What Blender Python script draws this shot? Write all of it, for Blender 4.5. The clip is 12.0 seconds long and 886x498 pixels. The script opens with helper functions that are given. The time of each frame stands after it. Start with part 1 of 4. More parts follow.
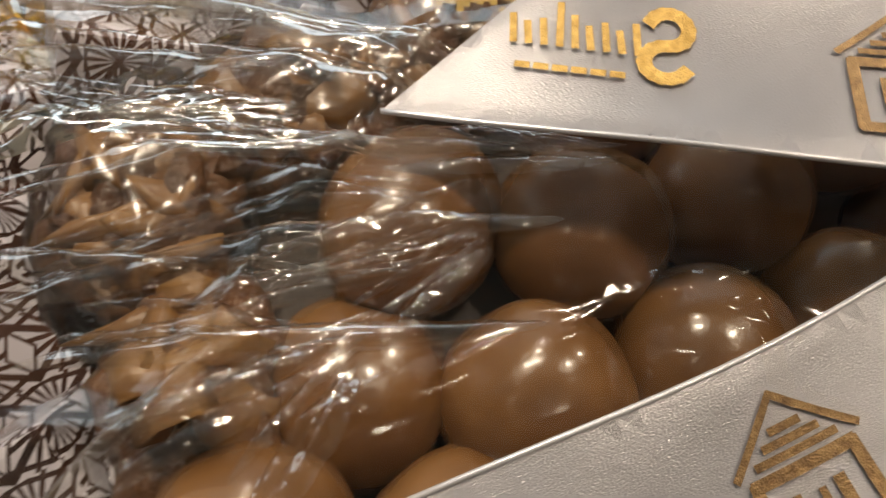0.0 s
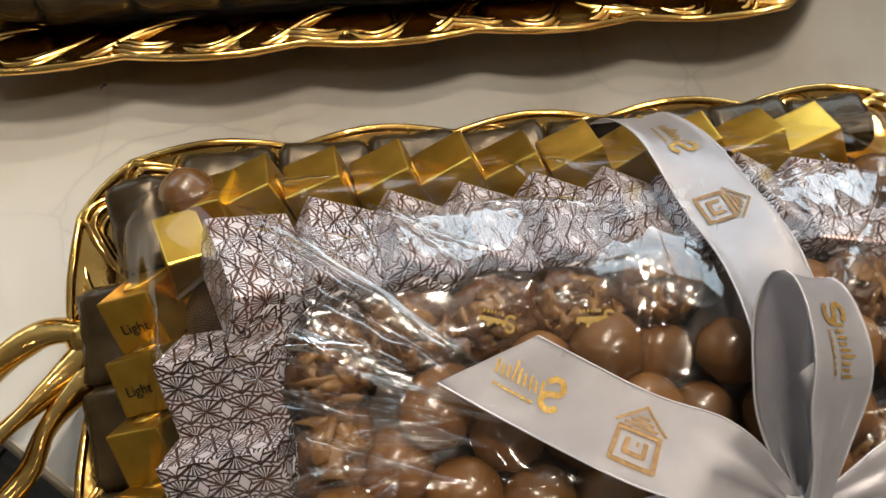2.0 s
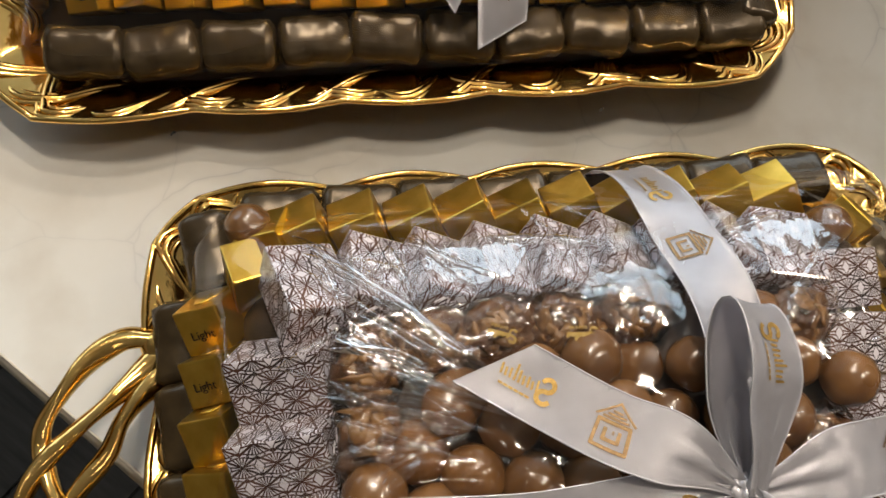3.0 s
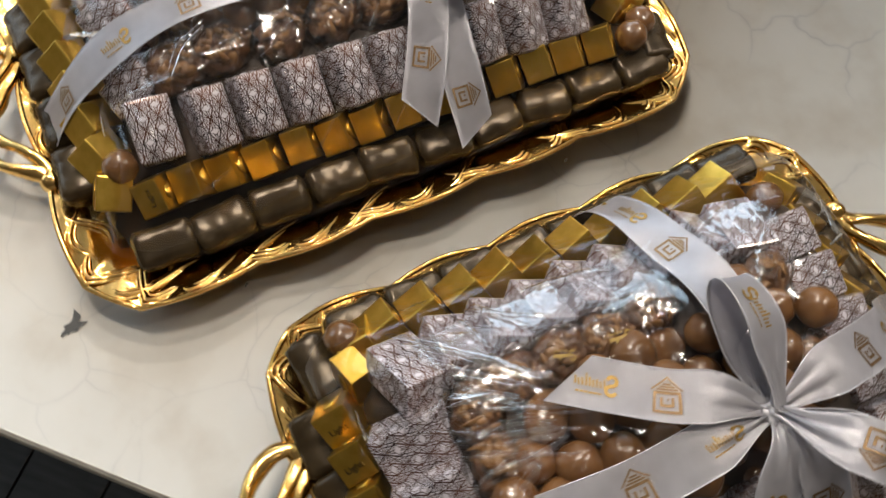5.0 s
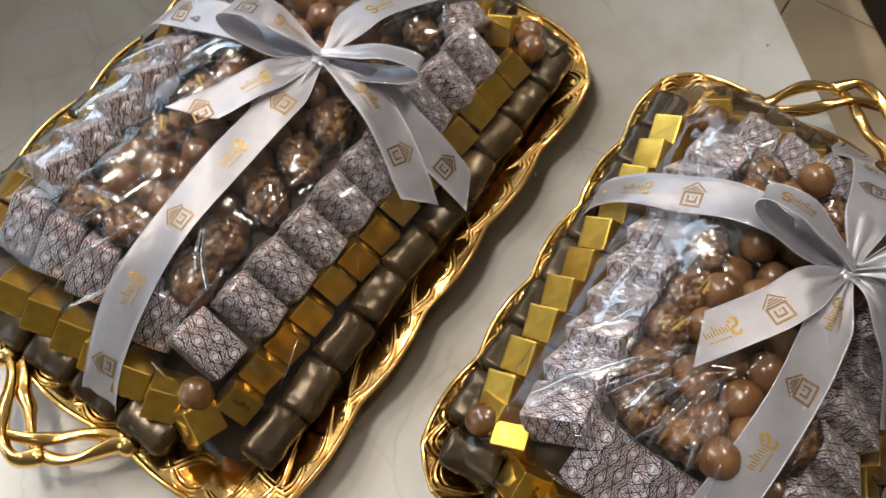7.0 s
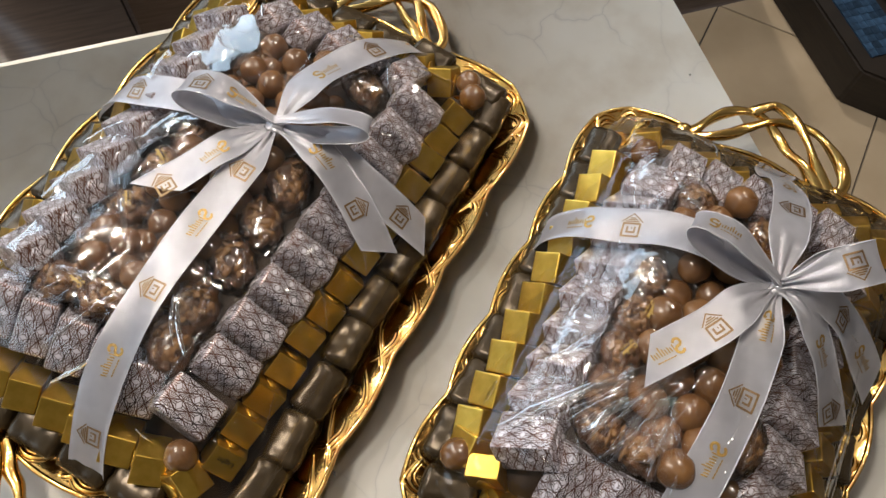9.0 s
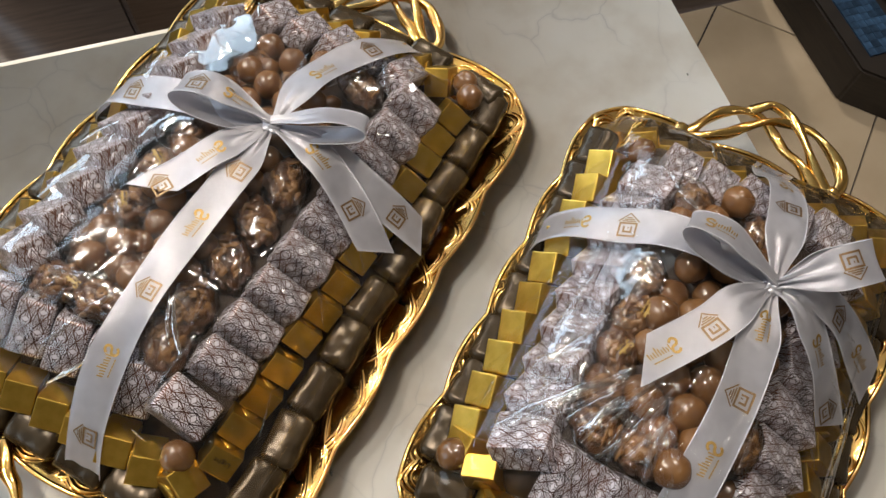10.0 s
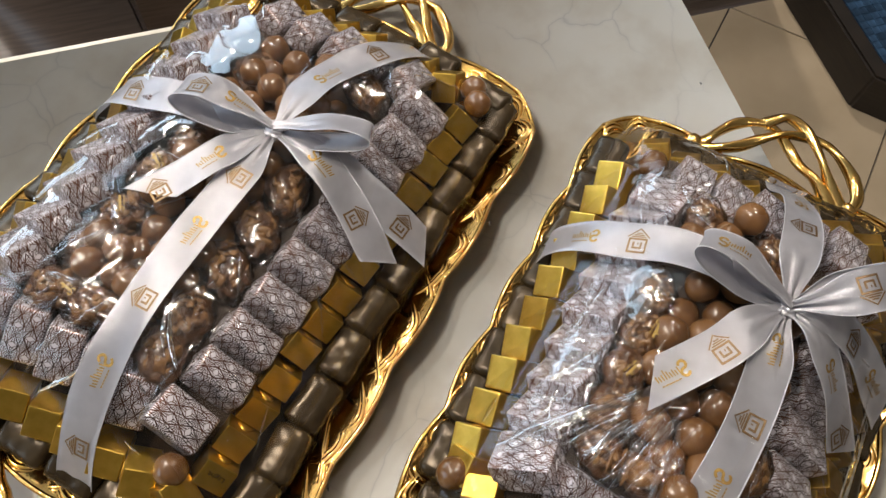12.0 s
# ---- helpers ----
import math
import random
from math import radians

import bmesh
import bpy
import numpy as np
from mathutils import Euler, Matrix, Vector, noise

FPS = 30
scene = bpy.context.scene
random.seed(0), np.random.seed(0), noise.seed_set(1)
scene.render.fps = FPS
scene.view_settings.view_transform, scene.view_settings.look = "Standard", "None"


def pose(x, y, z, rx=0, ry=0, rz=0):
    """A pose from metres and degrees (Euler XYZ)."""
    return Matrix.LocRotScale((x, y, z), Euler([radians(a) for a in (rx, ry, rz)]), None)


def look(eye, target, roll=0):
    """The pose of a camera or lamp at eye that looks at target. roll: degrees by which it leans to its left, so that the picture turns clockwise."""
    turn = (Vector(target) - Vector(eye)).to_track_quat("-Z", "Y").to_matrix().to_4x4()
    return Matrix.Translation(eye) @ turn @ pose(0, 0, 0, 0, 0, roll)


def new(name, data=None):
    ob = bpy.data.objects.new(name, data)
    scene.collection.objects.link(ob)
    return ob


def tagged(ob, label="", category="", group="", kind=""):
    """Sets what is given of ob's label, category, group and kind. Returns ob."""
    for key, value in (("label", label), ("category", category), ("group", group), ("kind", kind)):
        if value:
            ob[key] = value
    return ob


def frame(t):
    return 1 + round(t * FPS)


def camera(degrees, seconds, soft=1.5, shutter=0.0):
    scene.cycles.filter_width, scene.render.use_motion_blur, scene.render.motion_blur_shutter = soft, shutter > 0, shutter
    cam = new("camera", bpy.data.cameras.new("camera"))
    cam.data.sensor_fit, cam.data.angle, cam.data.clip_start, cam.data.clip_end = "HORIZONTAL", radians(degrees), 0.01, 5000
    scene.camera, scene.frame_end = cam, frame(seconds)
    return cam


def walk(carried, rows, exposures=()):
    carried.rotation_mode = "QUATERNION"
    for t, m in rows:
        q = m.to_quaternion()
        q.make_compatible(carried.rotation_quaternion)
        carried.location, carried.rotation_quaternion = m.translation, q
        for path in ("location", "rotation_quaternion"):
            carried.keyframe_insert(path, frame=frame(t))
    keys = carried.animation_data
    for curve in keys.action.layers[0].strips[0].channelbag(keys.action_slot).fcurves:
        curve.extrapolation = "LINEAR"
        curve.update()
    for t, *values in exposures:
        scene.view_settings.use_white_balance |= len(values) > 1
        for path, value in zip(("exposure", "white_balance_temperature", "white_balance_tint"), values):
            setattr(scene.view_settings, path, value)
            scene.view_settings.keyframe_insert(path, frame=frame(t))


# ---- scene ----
cam = camera(60.0, 12.0, 1.5, 0.5)
PATH = [
    (0, (0.253, 0.143, 0.214), (0.741, 0.77, -1.622), 12.8),
    (0.5, (0.254, 0.167, 0.248), (0.58, 0.454, -1.704), 26.9),
    (1, (0.252, 0.186, 0.315), (0.554, 0.499, -1.637), 29.9),
    (1.5, (0.249, 0.191, 0.361), (0.541, 0.553, -1.584), 29.2),
    (2, (0.249, 0.183, 0.386), (0.523, 0.598, -1.551), 26.0),
    (2.5, (0.242, 0.173, 0.419), (0.508, 0.643, -1.507), 23.1),
    (3, (0.236, 0.164, 0.448), (0.496, 0.679, -1.467), 20.9),
    (3.2, (0.237, 0.161, 0.461), (0.477, 0.679, -1.456), 18.9),
    (4.8, (0.2, 0.152, 0.552), (0.521, 0.771, -1.322), 7.3),
    (5, (0.177, 0.16, 0.558), (0.549, 0.761, -1.313), 7.8),
    (5.5, (0.149, 0.169, 0.562), (0.627, 0.729, -1.297), 6.1),
    (6, (0.099, 0.22, 0.566), (0.66, 0.739, -1.283), 3.3),
    (6.5, (0.075, 0.251, 0.573), (0.71, 0.711, -1.267), 2.8),
    (7, (0.076, 0.264, 0.599), (0.776, 0.674, -1.229), 3.4),
    (7.5, (0.078, 0.256, 0.615), (0.818, 0.654, -1.2), 2.8),
    (9.5, (0.077, 0.266, 0.642), (0.879, 0.612, -1.157), 4.8),
    (10, (0.079, 0.262, 0.64), (0.874, 0.612, -1.161), 4.4),
    (10.5, (0.086, 0.269, 0.64), (0.877, 0.601, -1.167), 5.4),
    (11, (0.089, 0.273, 0.636), (0.885, 0.605, -1.168), 5.8),
    (11.5, (0.092, 0.273, 0.634), (0.884, 0.61, -1.171), 5.8),
    (12, (0.096, 0.271, 0.632), (0.875, 0.624, -1.176), 5.0),
]
walk(cam, [(t, look(eye, target, roll)) for t, eye, target, roll in PATH],
     [(0.0, -0.18, 7300, 10), (1.0, -0.18, 7080, 10), (3.0, -0.13, 6720, 10), (5.0, -0.16, 6340, 10), (6.0, -0.14, 6300, 10), (12.0, -0.03, 6280, 10)])

# ---- world and light ----
world = bpy.data.worlds.new("world")
scene.world = world
world.use_nodes = True
world.node_tree.nodes["Background"].inputs[0].default_value = (0.55, 0.5, 0.45, 1)
world.node_tree.nodes["Background"].inputs[1].default_value = 0.05


def area(name, place, target, size, watts, color, size_y=None, shape="DISK"):
    data = bpy.data.lights.new(name, "AREA")
    data.shape, data.size, data.energy, data.color = shape, size, watts, color
    if size_y:
        data.shape, data.size_y = "RECTANGLE", size_y
    ob = new(name, data)
    ob.matrix_world = look(place, target)
    return ob


CEIL = 2.1
# lamps out of view; the last is added to brighten the far counter
SPOTS = [(-0.7, 0.4), (0.1, 1.4), (0.5, 2.0), (0.35, -0.6), (2.57, 0.76), (0.25, 1.25), (1.15, 0.35), (1.1, 2.85)]
for (sx, sy), watts in zip(SPOTS, (0.6, 16, 20, 0.8, 28, 11, 15, 26)):
    area("ceiling_lamp", (sx, sy, CEIL - 0.03), (sx, sy, 0), 0.13, watts, (1.0, 0.89, 0.75))
# area lamps stand in for daylight from windows out of view
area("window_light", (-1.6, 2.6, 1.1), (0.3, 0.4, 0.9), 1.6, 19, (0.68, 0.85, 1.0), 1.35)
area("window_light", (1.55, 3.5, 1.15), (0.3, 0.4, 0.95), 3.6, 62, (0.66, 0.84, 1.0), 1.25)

# ---- materials ----


def material(name, color, rough=0.5, metal=0.0, **more):
    m = bpy.data.materials.new(name)
    m.use_nodes = True
    b = m.node_tree.nodes["Principled BSDF"]
    b.inputs["Base Color"].default_value = (*color, 1)
    b.inputs["Roughness"].default_value = rough
    b.inputs["Metallic"].default_value = metal
    for key, value in more.items():
        b.inputs[key.replace("_", " ")].default_value = value
    return m


def node(m, kind, **settings):
    n = m.node_tree.nodes.new(kind)
    for key, value in settings.items():
        if key in n.inputs:
            n.inputs[key].default_value = value
    return n


def wire(m, a, b):
    m.node_tree.links.new(a, b)


def ramp(m, source, stops):
    r = node(m, "ShaderNodeValToRGB")
    while len(r.color_ramp.elements) < len(stops):
        r.color_ramp.elements.new(0.5)
    for e, (p, c) in zip(r.color_ramp.elements, stops):
        e.position, e.color = p, (*c, 1)
    wire(m, source, r.inputs[0])
    return r.outputs[0]


def grain(m, scale, detail=4.0, stretch=None, coords="Object"):
    tc = node(m, "ShaderNodeTexCoord")
    out = tc.outputs[coords]
    if stretch:
        mp = node(m, "ShaderNodeMapping")
        mp.inputs["Scale"].default_value = stretch
        wire(m, out, mp.inputs[0])
        out = mp.outputs[0]
    n = node(m, "ShaderNodeTexNoise", Scale=scale, Detail=detail)
    wire(m, out, n.inputs["Vector"])
    return n.outputs["Fac"]


def relief(m, height, strength, distance):
    b = node(m, "ShaderNodeBump", Strength=strength, Distance=distance)
    wire(m, height, b.inputs["Height"])
    wire(m, b.outputs[0], m.node_tree.nodes["Principled BSDF"].inputs["Normal"])
    return b


def bsdf(m):
    return m.node_tree.nodes["Principled BSDF"]


def varied(name, dark, light, rough, scale, metal=0.0, bump=0.15, depth=0.001, stretch=None, **more):
    m = material(name, light, rough, metal, **more)
    g = grain(m, scale, stretch=stretch)
    wire(m, ramp(m, g, [(0.3, dark), (0.7, light)]), bsdf(m).inputs["Base Color"])
    if bump:
        relief(m, grain(m, scale * 4, stretch=stretch), bump, depth)
    return m


def per_object(m, amount):
    """Vary the base colour a little from object to object."""
    b = bsdf(m)
    link = b.inputs["Base Color"].links
    hsv = node(m, "ShaderNodeHueSaturation")
    if link:
        wire(m, link[0].from_socket, hsv.inputs["Color"])
    else:
        hsv.inputs["Color"].default_value = b.inputs["Base Color"].default_value
    info = node(m, "ShaderNodeObjectInfo")
    rng = node(m, "ShaderNodeMapRange")
    rng.inputs[3].default_value, rng.inputs[4].default_value = 1 - amount, 1 + amount
    wire(m, info.outputs["Random"], rng.inputs[0])
    wire(m, rng.outputs[0], hsv.inputs["Value"])
    wire(m, hsv.outputs[0], b.inputs["Base Color"])
    return m


TRAY = varied("tray_gold", (0.70, 0.41, 0.11), (0.89, 0.60, 0.215), 0.11, 60, metal=1.0, bump=0.12, depth=0.002)
FOIL = per_object(varied("gold_foil", (0.60, 0.375, 0.06), (0.74, 0.485, 0.095), 0.29, 90, metal=0.97, bump=0.12, depth=0.0006), 0.12)
BROWN = per_object(varied("brown_foil", (0.036, 0.023, 0.0105), (0.074, 0.05, 0.0235), 0.27, 60, metal=0.45, bump=0.15, depth=0.001), 0.2)
MILK = per_object(varied("milk_chocolate", (0.092, 0.039, 0.0125), (0.215, 0.105, 0.0375), 0.27, 55, bump=0.22, depth=0.0012, Coat_Weight=0.5, Coat_Roughness=0.12), 0.14)
DARK = varied("dark_filler", (0.018, 0.01, 0.006), (0.05, 0.028, 0.016), 0.6, 80)
NUT = varied("roasted_nut", (0.15, 0.07, 0.023), (0.29, 0.16, 0.06), 0.35, 90, bump=0.4, depth=0.001)
CRUNCH = varied("nut_brittle", (0.055, 0.023, 0.0085), (0.13, 0.057, 0.02), 0.3, 120, bump=0.7, depth=0.002, Coat_Weight=0.3)
PRINT = varied("gold_print", (0.34, 0.20, 0.05), (0.58, 0.38, 0.12), 0.4, 900, metal=0.7, bump=0.5, depth=0.0004)
BRONZE = varied("bronze_print", (0.17, 0.10, 0.05), (0.36, 0.23, 0.11), 0.34, 900, metal=0.8, bump=0.5, depth=0.0004)
TRIM = varied("dark_trim", (0.012, 0.011, 0.011), (0.03, 0.028, 0.026), 0.35, 30, metal=0.5)
EBONY = varied("ebony_wood", (0.007, 0.0045, 0.0035), (0.018, 0.012, 0.0085), 0.5, 12, stretch=(1, 1, 12), bump=0.2)
WOOD = varied("dark_wood", (0.075, 0.052, 0.04), (0.125, 0.088, 0.068), 0.3, 12, stretch=(1, 1, 12), bump=0.2)
WALL = varied("wall_paint", (0.64, 0.55, 0.44), (0.72, 0.63, 0.52), 0.7, 3)
CEILING = varied("ceiling_paint", (0.80, 0.77, 0.71), (0.85, 0.82, 0.77), 0.8, 3)
GREY = varied("grey_boards", (0.035, 0.034, 0.033), (0.075, 0.072, 0.07), 0.45, 9, stretch=(1, 8, 1))
BLUE = per_object(varied("blue_mosaic", (0.012, 0.03, 0.065), (0.04, 0.085, 0.16), 0.3, 60), 0.5)
YELLOW = varied("yellow_print", (0.28, 0.17, 0.02), (0.42, 0.27, 0.04), 0.4, 700)
STEEL = material("steel", (0.6, 0.58, 0.55), 0.25, 1.0)


def satin():
    m = material("satin_ribbon", (0.66, 0.64, 0.68), 0.29)
    b = bsdf(m)
    b.inputs["Metallic"].default_value = 0.35
    b.inputs["Sheen Weight"].default_value = 0.3
    b.inputs["Sheen Roughness"].default_value = 0.4
    b.inputs["Specular IOR Level"].default_value = 0.85
    uv = node(m, "ShaderNodeUVMap")
    mp = node(m, "ShaderNodeMapping")
    mp.inputs["Rotation"].default_value = (0, 0, 0.5)
    mp.inputs["Scale"].default_value = (1.0, 2.4, 1.0)
    wire(m, uv.outputs[0], mp.inputs[0])
    w = node(m, "ShaderNodeTexNoise", Scale=2600.0, Detail=0.0)
    wire(m, mp.outputs[0], w.inputs["Vector"])
    n = node(m, "ShaderNodeTexNoise", Scale=60.0)
    wire(m, uv.outputs[0], n.inputs["Vector"])
    wire(m, ramp(m, n.outputs["Fac"], [(0.3, (0.56, 0.548, 0.59)), (0.7, (0.65, 0.637, 0.68))]), b.inputs["Base Color"])
    relief(m, w.outputs["Fac"], 0.3, 0.0002)
    return m


def film(name, strength=0.95, rough=0.08, bump=0.1, shine=0.85):
    """Clear thin film: see-through, with gloss by Fresnel."""
    m = bpy.data.materials.new(name)
    m.use_nodes = True
    t = m.node_tree
    t.nodes.remove(bsdf(m))
    out = t.nodes["Material Output"]
    clear = node(m, "ShaderNodeBsdfTransparent")
    clear.inputs[0].default_value = (0.965, 0.96, 0.95, 1)
    gloss = node(m, "ShaderNodeBsdfGlossy", Roughness=rough)
    gloss.inputs[0].default_value = (strength, strength, strength, 1)
    fres = node(m, "ShaderNodeFresnel", IOR=1.5)
    more = node(m, "ShaderNodeMath")
    more.operation = "MULTIPLY_ADD"
    more.inputs[1].default_value, more.inputs[2].default_value = shine, 0.0
    wire(m, fres.outputs[0], more.inputs[0])
    mix = node(m, "ShaderNodeMixShader")
    wire(m, more.outputs[0], mix.inputs[0])
    wire(m, clear.outputs[0], mix.inputs[1])
    wire(m, gloss.outputs[0], mix.inputs[2])
    wire(m, mix.outputs[0], out.inputs[0])
    b = node(m, "ShaderNodeBump", Strength=bump, Distance=0.002)
    wire(m, grain(m, 40, 2, (0.3, 1.6, 1)), b.inputs["Height"])
    for n in (gloss, fres):
        wire(m, b.outputs[0], n.inputs["Normal"])
    return m


def fan_paper():
    """White paper printed with rows of line fans and lozenges in bronze foil; UV in metres."""
    m = material("fan_paper", (0.74, 0.70, 0.70), 0.45, Coat_Weight=0.7, Coat_Roughness=0.12, Coat_IOR=1.65)
    t = m.node_tree
    uv = node(m, "ShaderNodeUVMap")
    sep = node(m, "ShaderNodeSeparateXYZ")
    wire(m, uv.outputs[0], sep.inputs[0])

    def calc(op, a, b=None, c=None):
        n = t.nodes.new("ShaderNodeMath")
        n.operation = op
        for k, v in enumerate((a, b, c)):
            if v is None:
                continue
            if isinstance(v, (int, float)):
                n.inputs[k].default_value = v
            else:
                wire(m, v, n.inputs[k])
        return n.outputs[0]

    def near(x, half):
        return calc("LESS_THAN", calc("ABSOLUTE", x), half)

    # staggered rows: fans of straight rays from points along each row, with a white lozenge between two fans
    W, H = 0.0165, 0.0108
    row = calc("DIVIDE", sep.outputs[0], H)
    shift = calc("MULTIPLY", calc("FRACT", calc("MULTIPLY", calc("FLOOR", row), 0.5)), W)
    fromfoot = calc("MULTIPLY", calc("SUBTRACT", calc("FRACT", row), 0.5), H)
    along = calc("MULTIPLY", calc("SUBTRACT", calc("FRACT", calc("DIVIDE", calc("ADD", sep.outputs[1], shift), W)), 0.5), W)
    a_, b_ = calc("ABSOLUTE", along), calc("ABSOLUTE", fromfoot)
    reach = calc("SQRT", calc("ADD", calc("MULTIPLY", a_, a_), calc("MULTIPLY", b_, b_)))
    step = math.radians(20)
    turn = calc("DIVIDE", calc("ARCTAN2", a_, b_), step)
    off = calc("ABSOLUTE", calc("SUBTRACT", calc("FRACT", calc("ADD", turn, 0.5)), 0.5))
    ink = calc("LESS_THAN", calc("MULTIPLY", calc("MULTIPLY", off, step), reach), 0.00038)
    ink = calc("MULTIPLY", ink, calc("LESS_THAN", off, 0.3))
    # bold zigzag through the fans' feet and along their brims
    bold = calc("MULTIPLY", calc("ABSOLUTE", calc("SUBTRACT", turn, 3.0)), calc("MULTIPLY", reach, step))
    ink = calc("MAXIMUM", ink, calc("LESS_THAN", bold, 0.0006))
    brim = calc("SUBTRACT", calc("SUBTRACT", H / 2, b_), calc("MULTIPLY", a_, 0.22))
    ink = calc("MAXIMUM", ink, near(brim, 0.0004))
    loz = calc("ADD", calc("MULTIPLY", calc("SUBTRACT", W / 2, a_), 1.45), b_)
    ink = calc("MULTIPLY", ink, calc("GREATER_THAN", loz, 0.0034))
    ink = calc("MAXIMUM", ink, near(calc("SUBTRACT", loz, 0.0039), 0.0005))
    g = grain(m, 35)
    base = ramp(m, g, [(0.3, (0.62, 0.585, 0.645)), (0.7, (0.74, 0.70, 0.755))])
    inkc = ramp(m, grain(m, 50), [(0.35, (0.02, 0.013, 0.016)), (0.7, (0.17, 0.07, 0.04))])
    mix = node(m, "ShaderNodeMix")
    mix.data_type = "RGBA"
    wire(m, ink, mix.inputs[0])
    wire(m, base, mix.inputs[6])
    wire(m, inkc, mix.inputs[7])
    wire(m, mix.outputs[2], bsdf(m).inputs["Base Color"])
    wire(m, calc("MULTIPLY", ink, 0.65), bsdf(m).inputs["Metallic"])
    wire(m, calc("SUBTRACT", 0.5, calc("MULTIPLY", ink, 0.18)), bsdf(m).inputs["Roughness"])
    relief(m, grain(m, 160), 0.12, 0.0006)
    return m


def marble():
    m = material("marble", (0.70, 0.66, 0.60), 0.21, 0.0)
    base = grain(m, 11, 12)
    tint = ramp(m, base, [(0.3, (0.74, 0.675, 0.585)), (0.5, (0.88, 0.84, 0.77)), (0.75, (0.93, 0.895, 0.84))])
    tc = node(m, "ShaderNodeTexCoord")
    warp = node(m, "ShaderNodeTexNoise", Scale=3.5, Detail=5.0)
    wire(m, tc.outputs["Object"], warp.inputs["Vector"])
    add = node(m, "ShaderNodeVectorMath")
    add.operation = "MULTIPLY_ADD"
    add.inputs[1].default_value = (0.25, 0.25, 0.0)
    wire(m, warp.outputs["Color"], add.inputs[0])
    wire(m, tc.outputs["Object"], add.inputs[2])
    vor = node(m, "ShaderNodeTexVoronoi", Scale=13.0)
    vor.feature = "DISTANCE_TO_EDGE"
    wire(m, add.outputs[0], vor.inputs["Vector"])
    vein = ramp(m, vor.outputs["Distance"], [(0.0, (0.80, 0.80, 0.81)), (0.012, (0.95, 0.95, 0.96)), (0.05, (1, 1, 1))])
    broken = ramp(m, grain(m, 7, 5), [(0.42, (0, 0, 0)), (0.6, (1, 1, 1))])
    mix = node(m, "ShaderNodeMix")
    mix.data_type = "RGBA"
    mix.blend_type = "MULTIPLY"
    wire(m, broken, mix.inputs[0])
    wire(m, tint, mix.inputs[6])
    wire(m, vein, mix.inputs[7])
    wire(m, mix.outputs[2], bsdf(m).inputs["Base Color"])
    bsdf(m).inputs["Coat Weight"].default_value = 0.25
    relief(m, grain(m, 25), 0.03, 0.001)
    return m


SATIN, CELLO, WRAP, PAPER, MARBLE = satin(), film("cellophane", 0.95, 0.08, 0.05), film("sweet_wrap", 0.92, 0.15, 0.1, 0.9), fan_paper(), marble()
PLEAT = film("cellophane_pleat", 0.95, 0.07, 0.02, 2.9)
LAYERS = film("cellophane_layers", 0.95, 0.07, 0.08, 2.1)
FLOOR_TILE = varied("floor_tile", (0.38, 0.30, 0.205), (0.46, 0.37, 0.265), 0.28, 6, bump=0.03)

# ---- building helpers ----


def link(name, bm, mat, smooth=True):
    mesh = bpy.data.meshes.new(name)
    bmesh.ops.recalc_face_normals(bm, faces=bm.faces)
    bm.to_mesh(mesh)
    bm.free()
    mesh.materials.append(mat)
    if smooth:
        mesh.polygons.foreach_set("use_smooth", [True] * len(mesh.polygons))
    return new(name, mesh)


def part(name, bm, mat, parent, label="", smooth=True):
    ob = link(name, bm, mat, smooth)
    ob.parent = parent
    if label:
        ob["label"] = label
    return ob


def block(bm, x0, y0, z0, x1, y1, z1):
    m = Matrix.LocRotScale(((x0 + x1) / 2, (y0 + y1) / 2, (z0 + z1) / 2), None, (x1 - x0, y1 - y0, z1 - z0))
    return bmesh.ops.create_cube(bm, size=1, matrix=m)["verts"]


def smooth_line(points, step):
    """Catmull-Rom through the points, as many samples."""
    p = [Vector(q) for q in points]
    p = [2 * p[0] - p[1], *p, 2 * p[-1] - p[-2]]
    out = []
    for a, b, c, d in zip(p, p[1:], p[2:], p[3:]):
        n = max(2, int((c - b).length / step))
        for k in range(n):
            s = k / n
            out.append(0.5 * (2 * b + (c - a) * s + (2 * a - 5 * b + 4 * c - d) * s * s + (3 * b - a - 3 * c + d) * s**3))
    return out + [p[-2]]


def tube(bm, line, radius, sides=8, closed=False, flat=1.0, twist=0.0):
    rings = []
    n = len(line)
    for k, p in enumerate(line):
        a, b = (line[k - 1], line[(k + 1) % n]) if closed else (line[max(k - 1, 0)], line[min(k + 1, n - 1)])
        way = (b - a).normalized()
        side = way.cross(Vector((0, 0, 1)))
        side = side.normalized() if side.length > 1e-4 else Vector((1, 0, 0))
        up = side.cross(way)
        if twist:
            c, d = math.cos(k * twist), math.sin(k * twist)
            side, up = side * c + up * d, up * c - side * d
        r = radius(k / max(n - 1, 1)) if callable(radius) else radius
        rings.append([bm.verts.new(p + side * math.cos(q) * r + up * math.sin(q) * r * flat) for q in (2 * math.pi * i / sides for i in range(sides))])
    for k in range(n if closed else n - 1):
        a, b = rings[k], rings[(k + 1) % n]
        for i in range(sides):
            bm.faces.new((a[i], a[(i + 1) % sides], b[(i + 1) % sides], b[i]))
    if not closed:
        bm.faces.new(rings[0][::-1])
        bm.faces.new(rings[-1])


# ---- the room ----
FLOOR_Z = -0.87
S2 = math.sqrt(0.5)


def counter_space(n, m, z=0.0):
    """Place in the world from the counter's own axes: n across it, m along it."""
    return Vector(((n + m) * S2, (n - m) * S2, z))


COUNTER = Matrix(((S2, S2, 0, 0), (S2, -S2, 0, 0), (0, 0, -1, 0), (0, 0, 0, 1)))


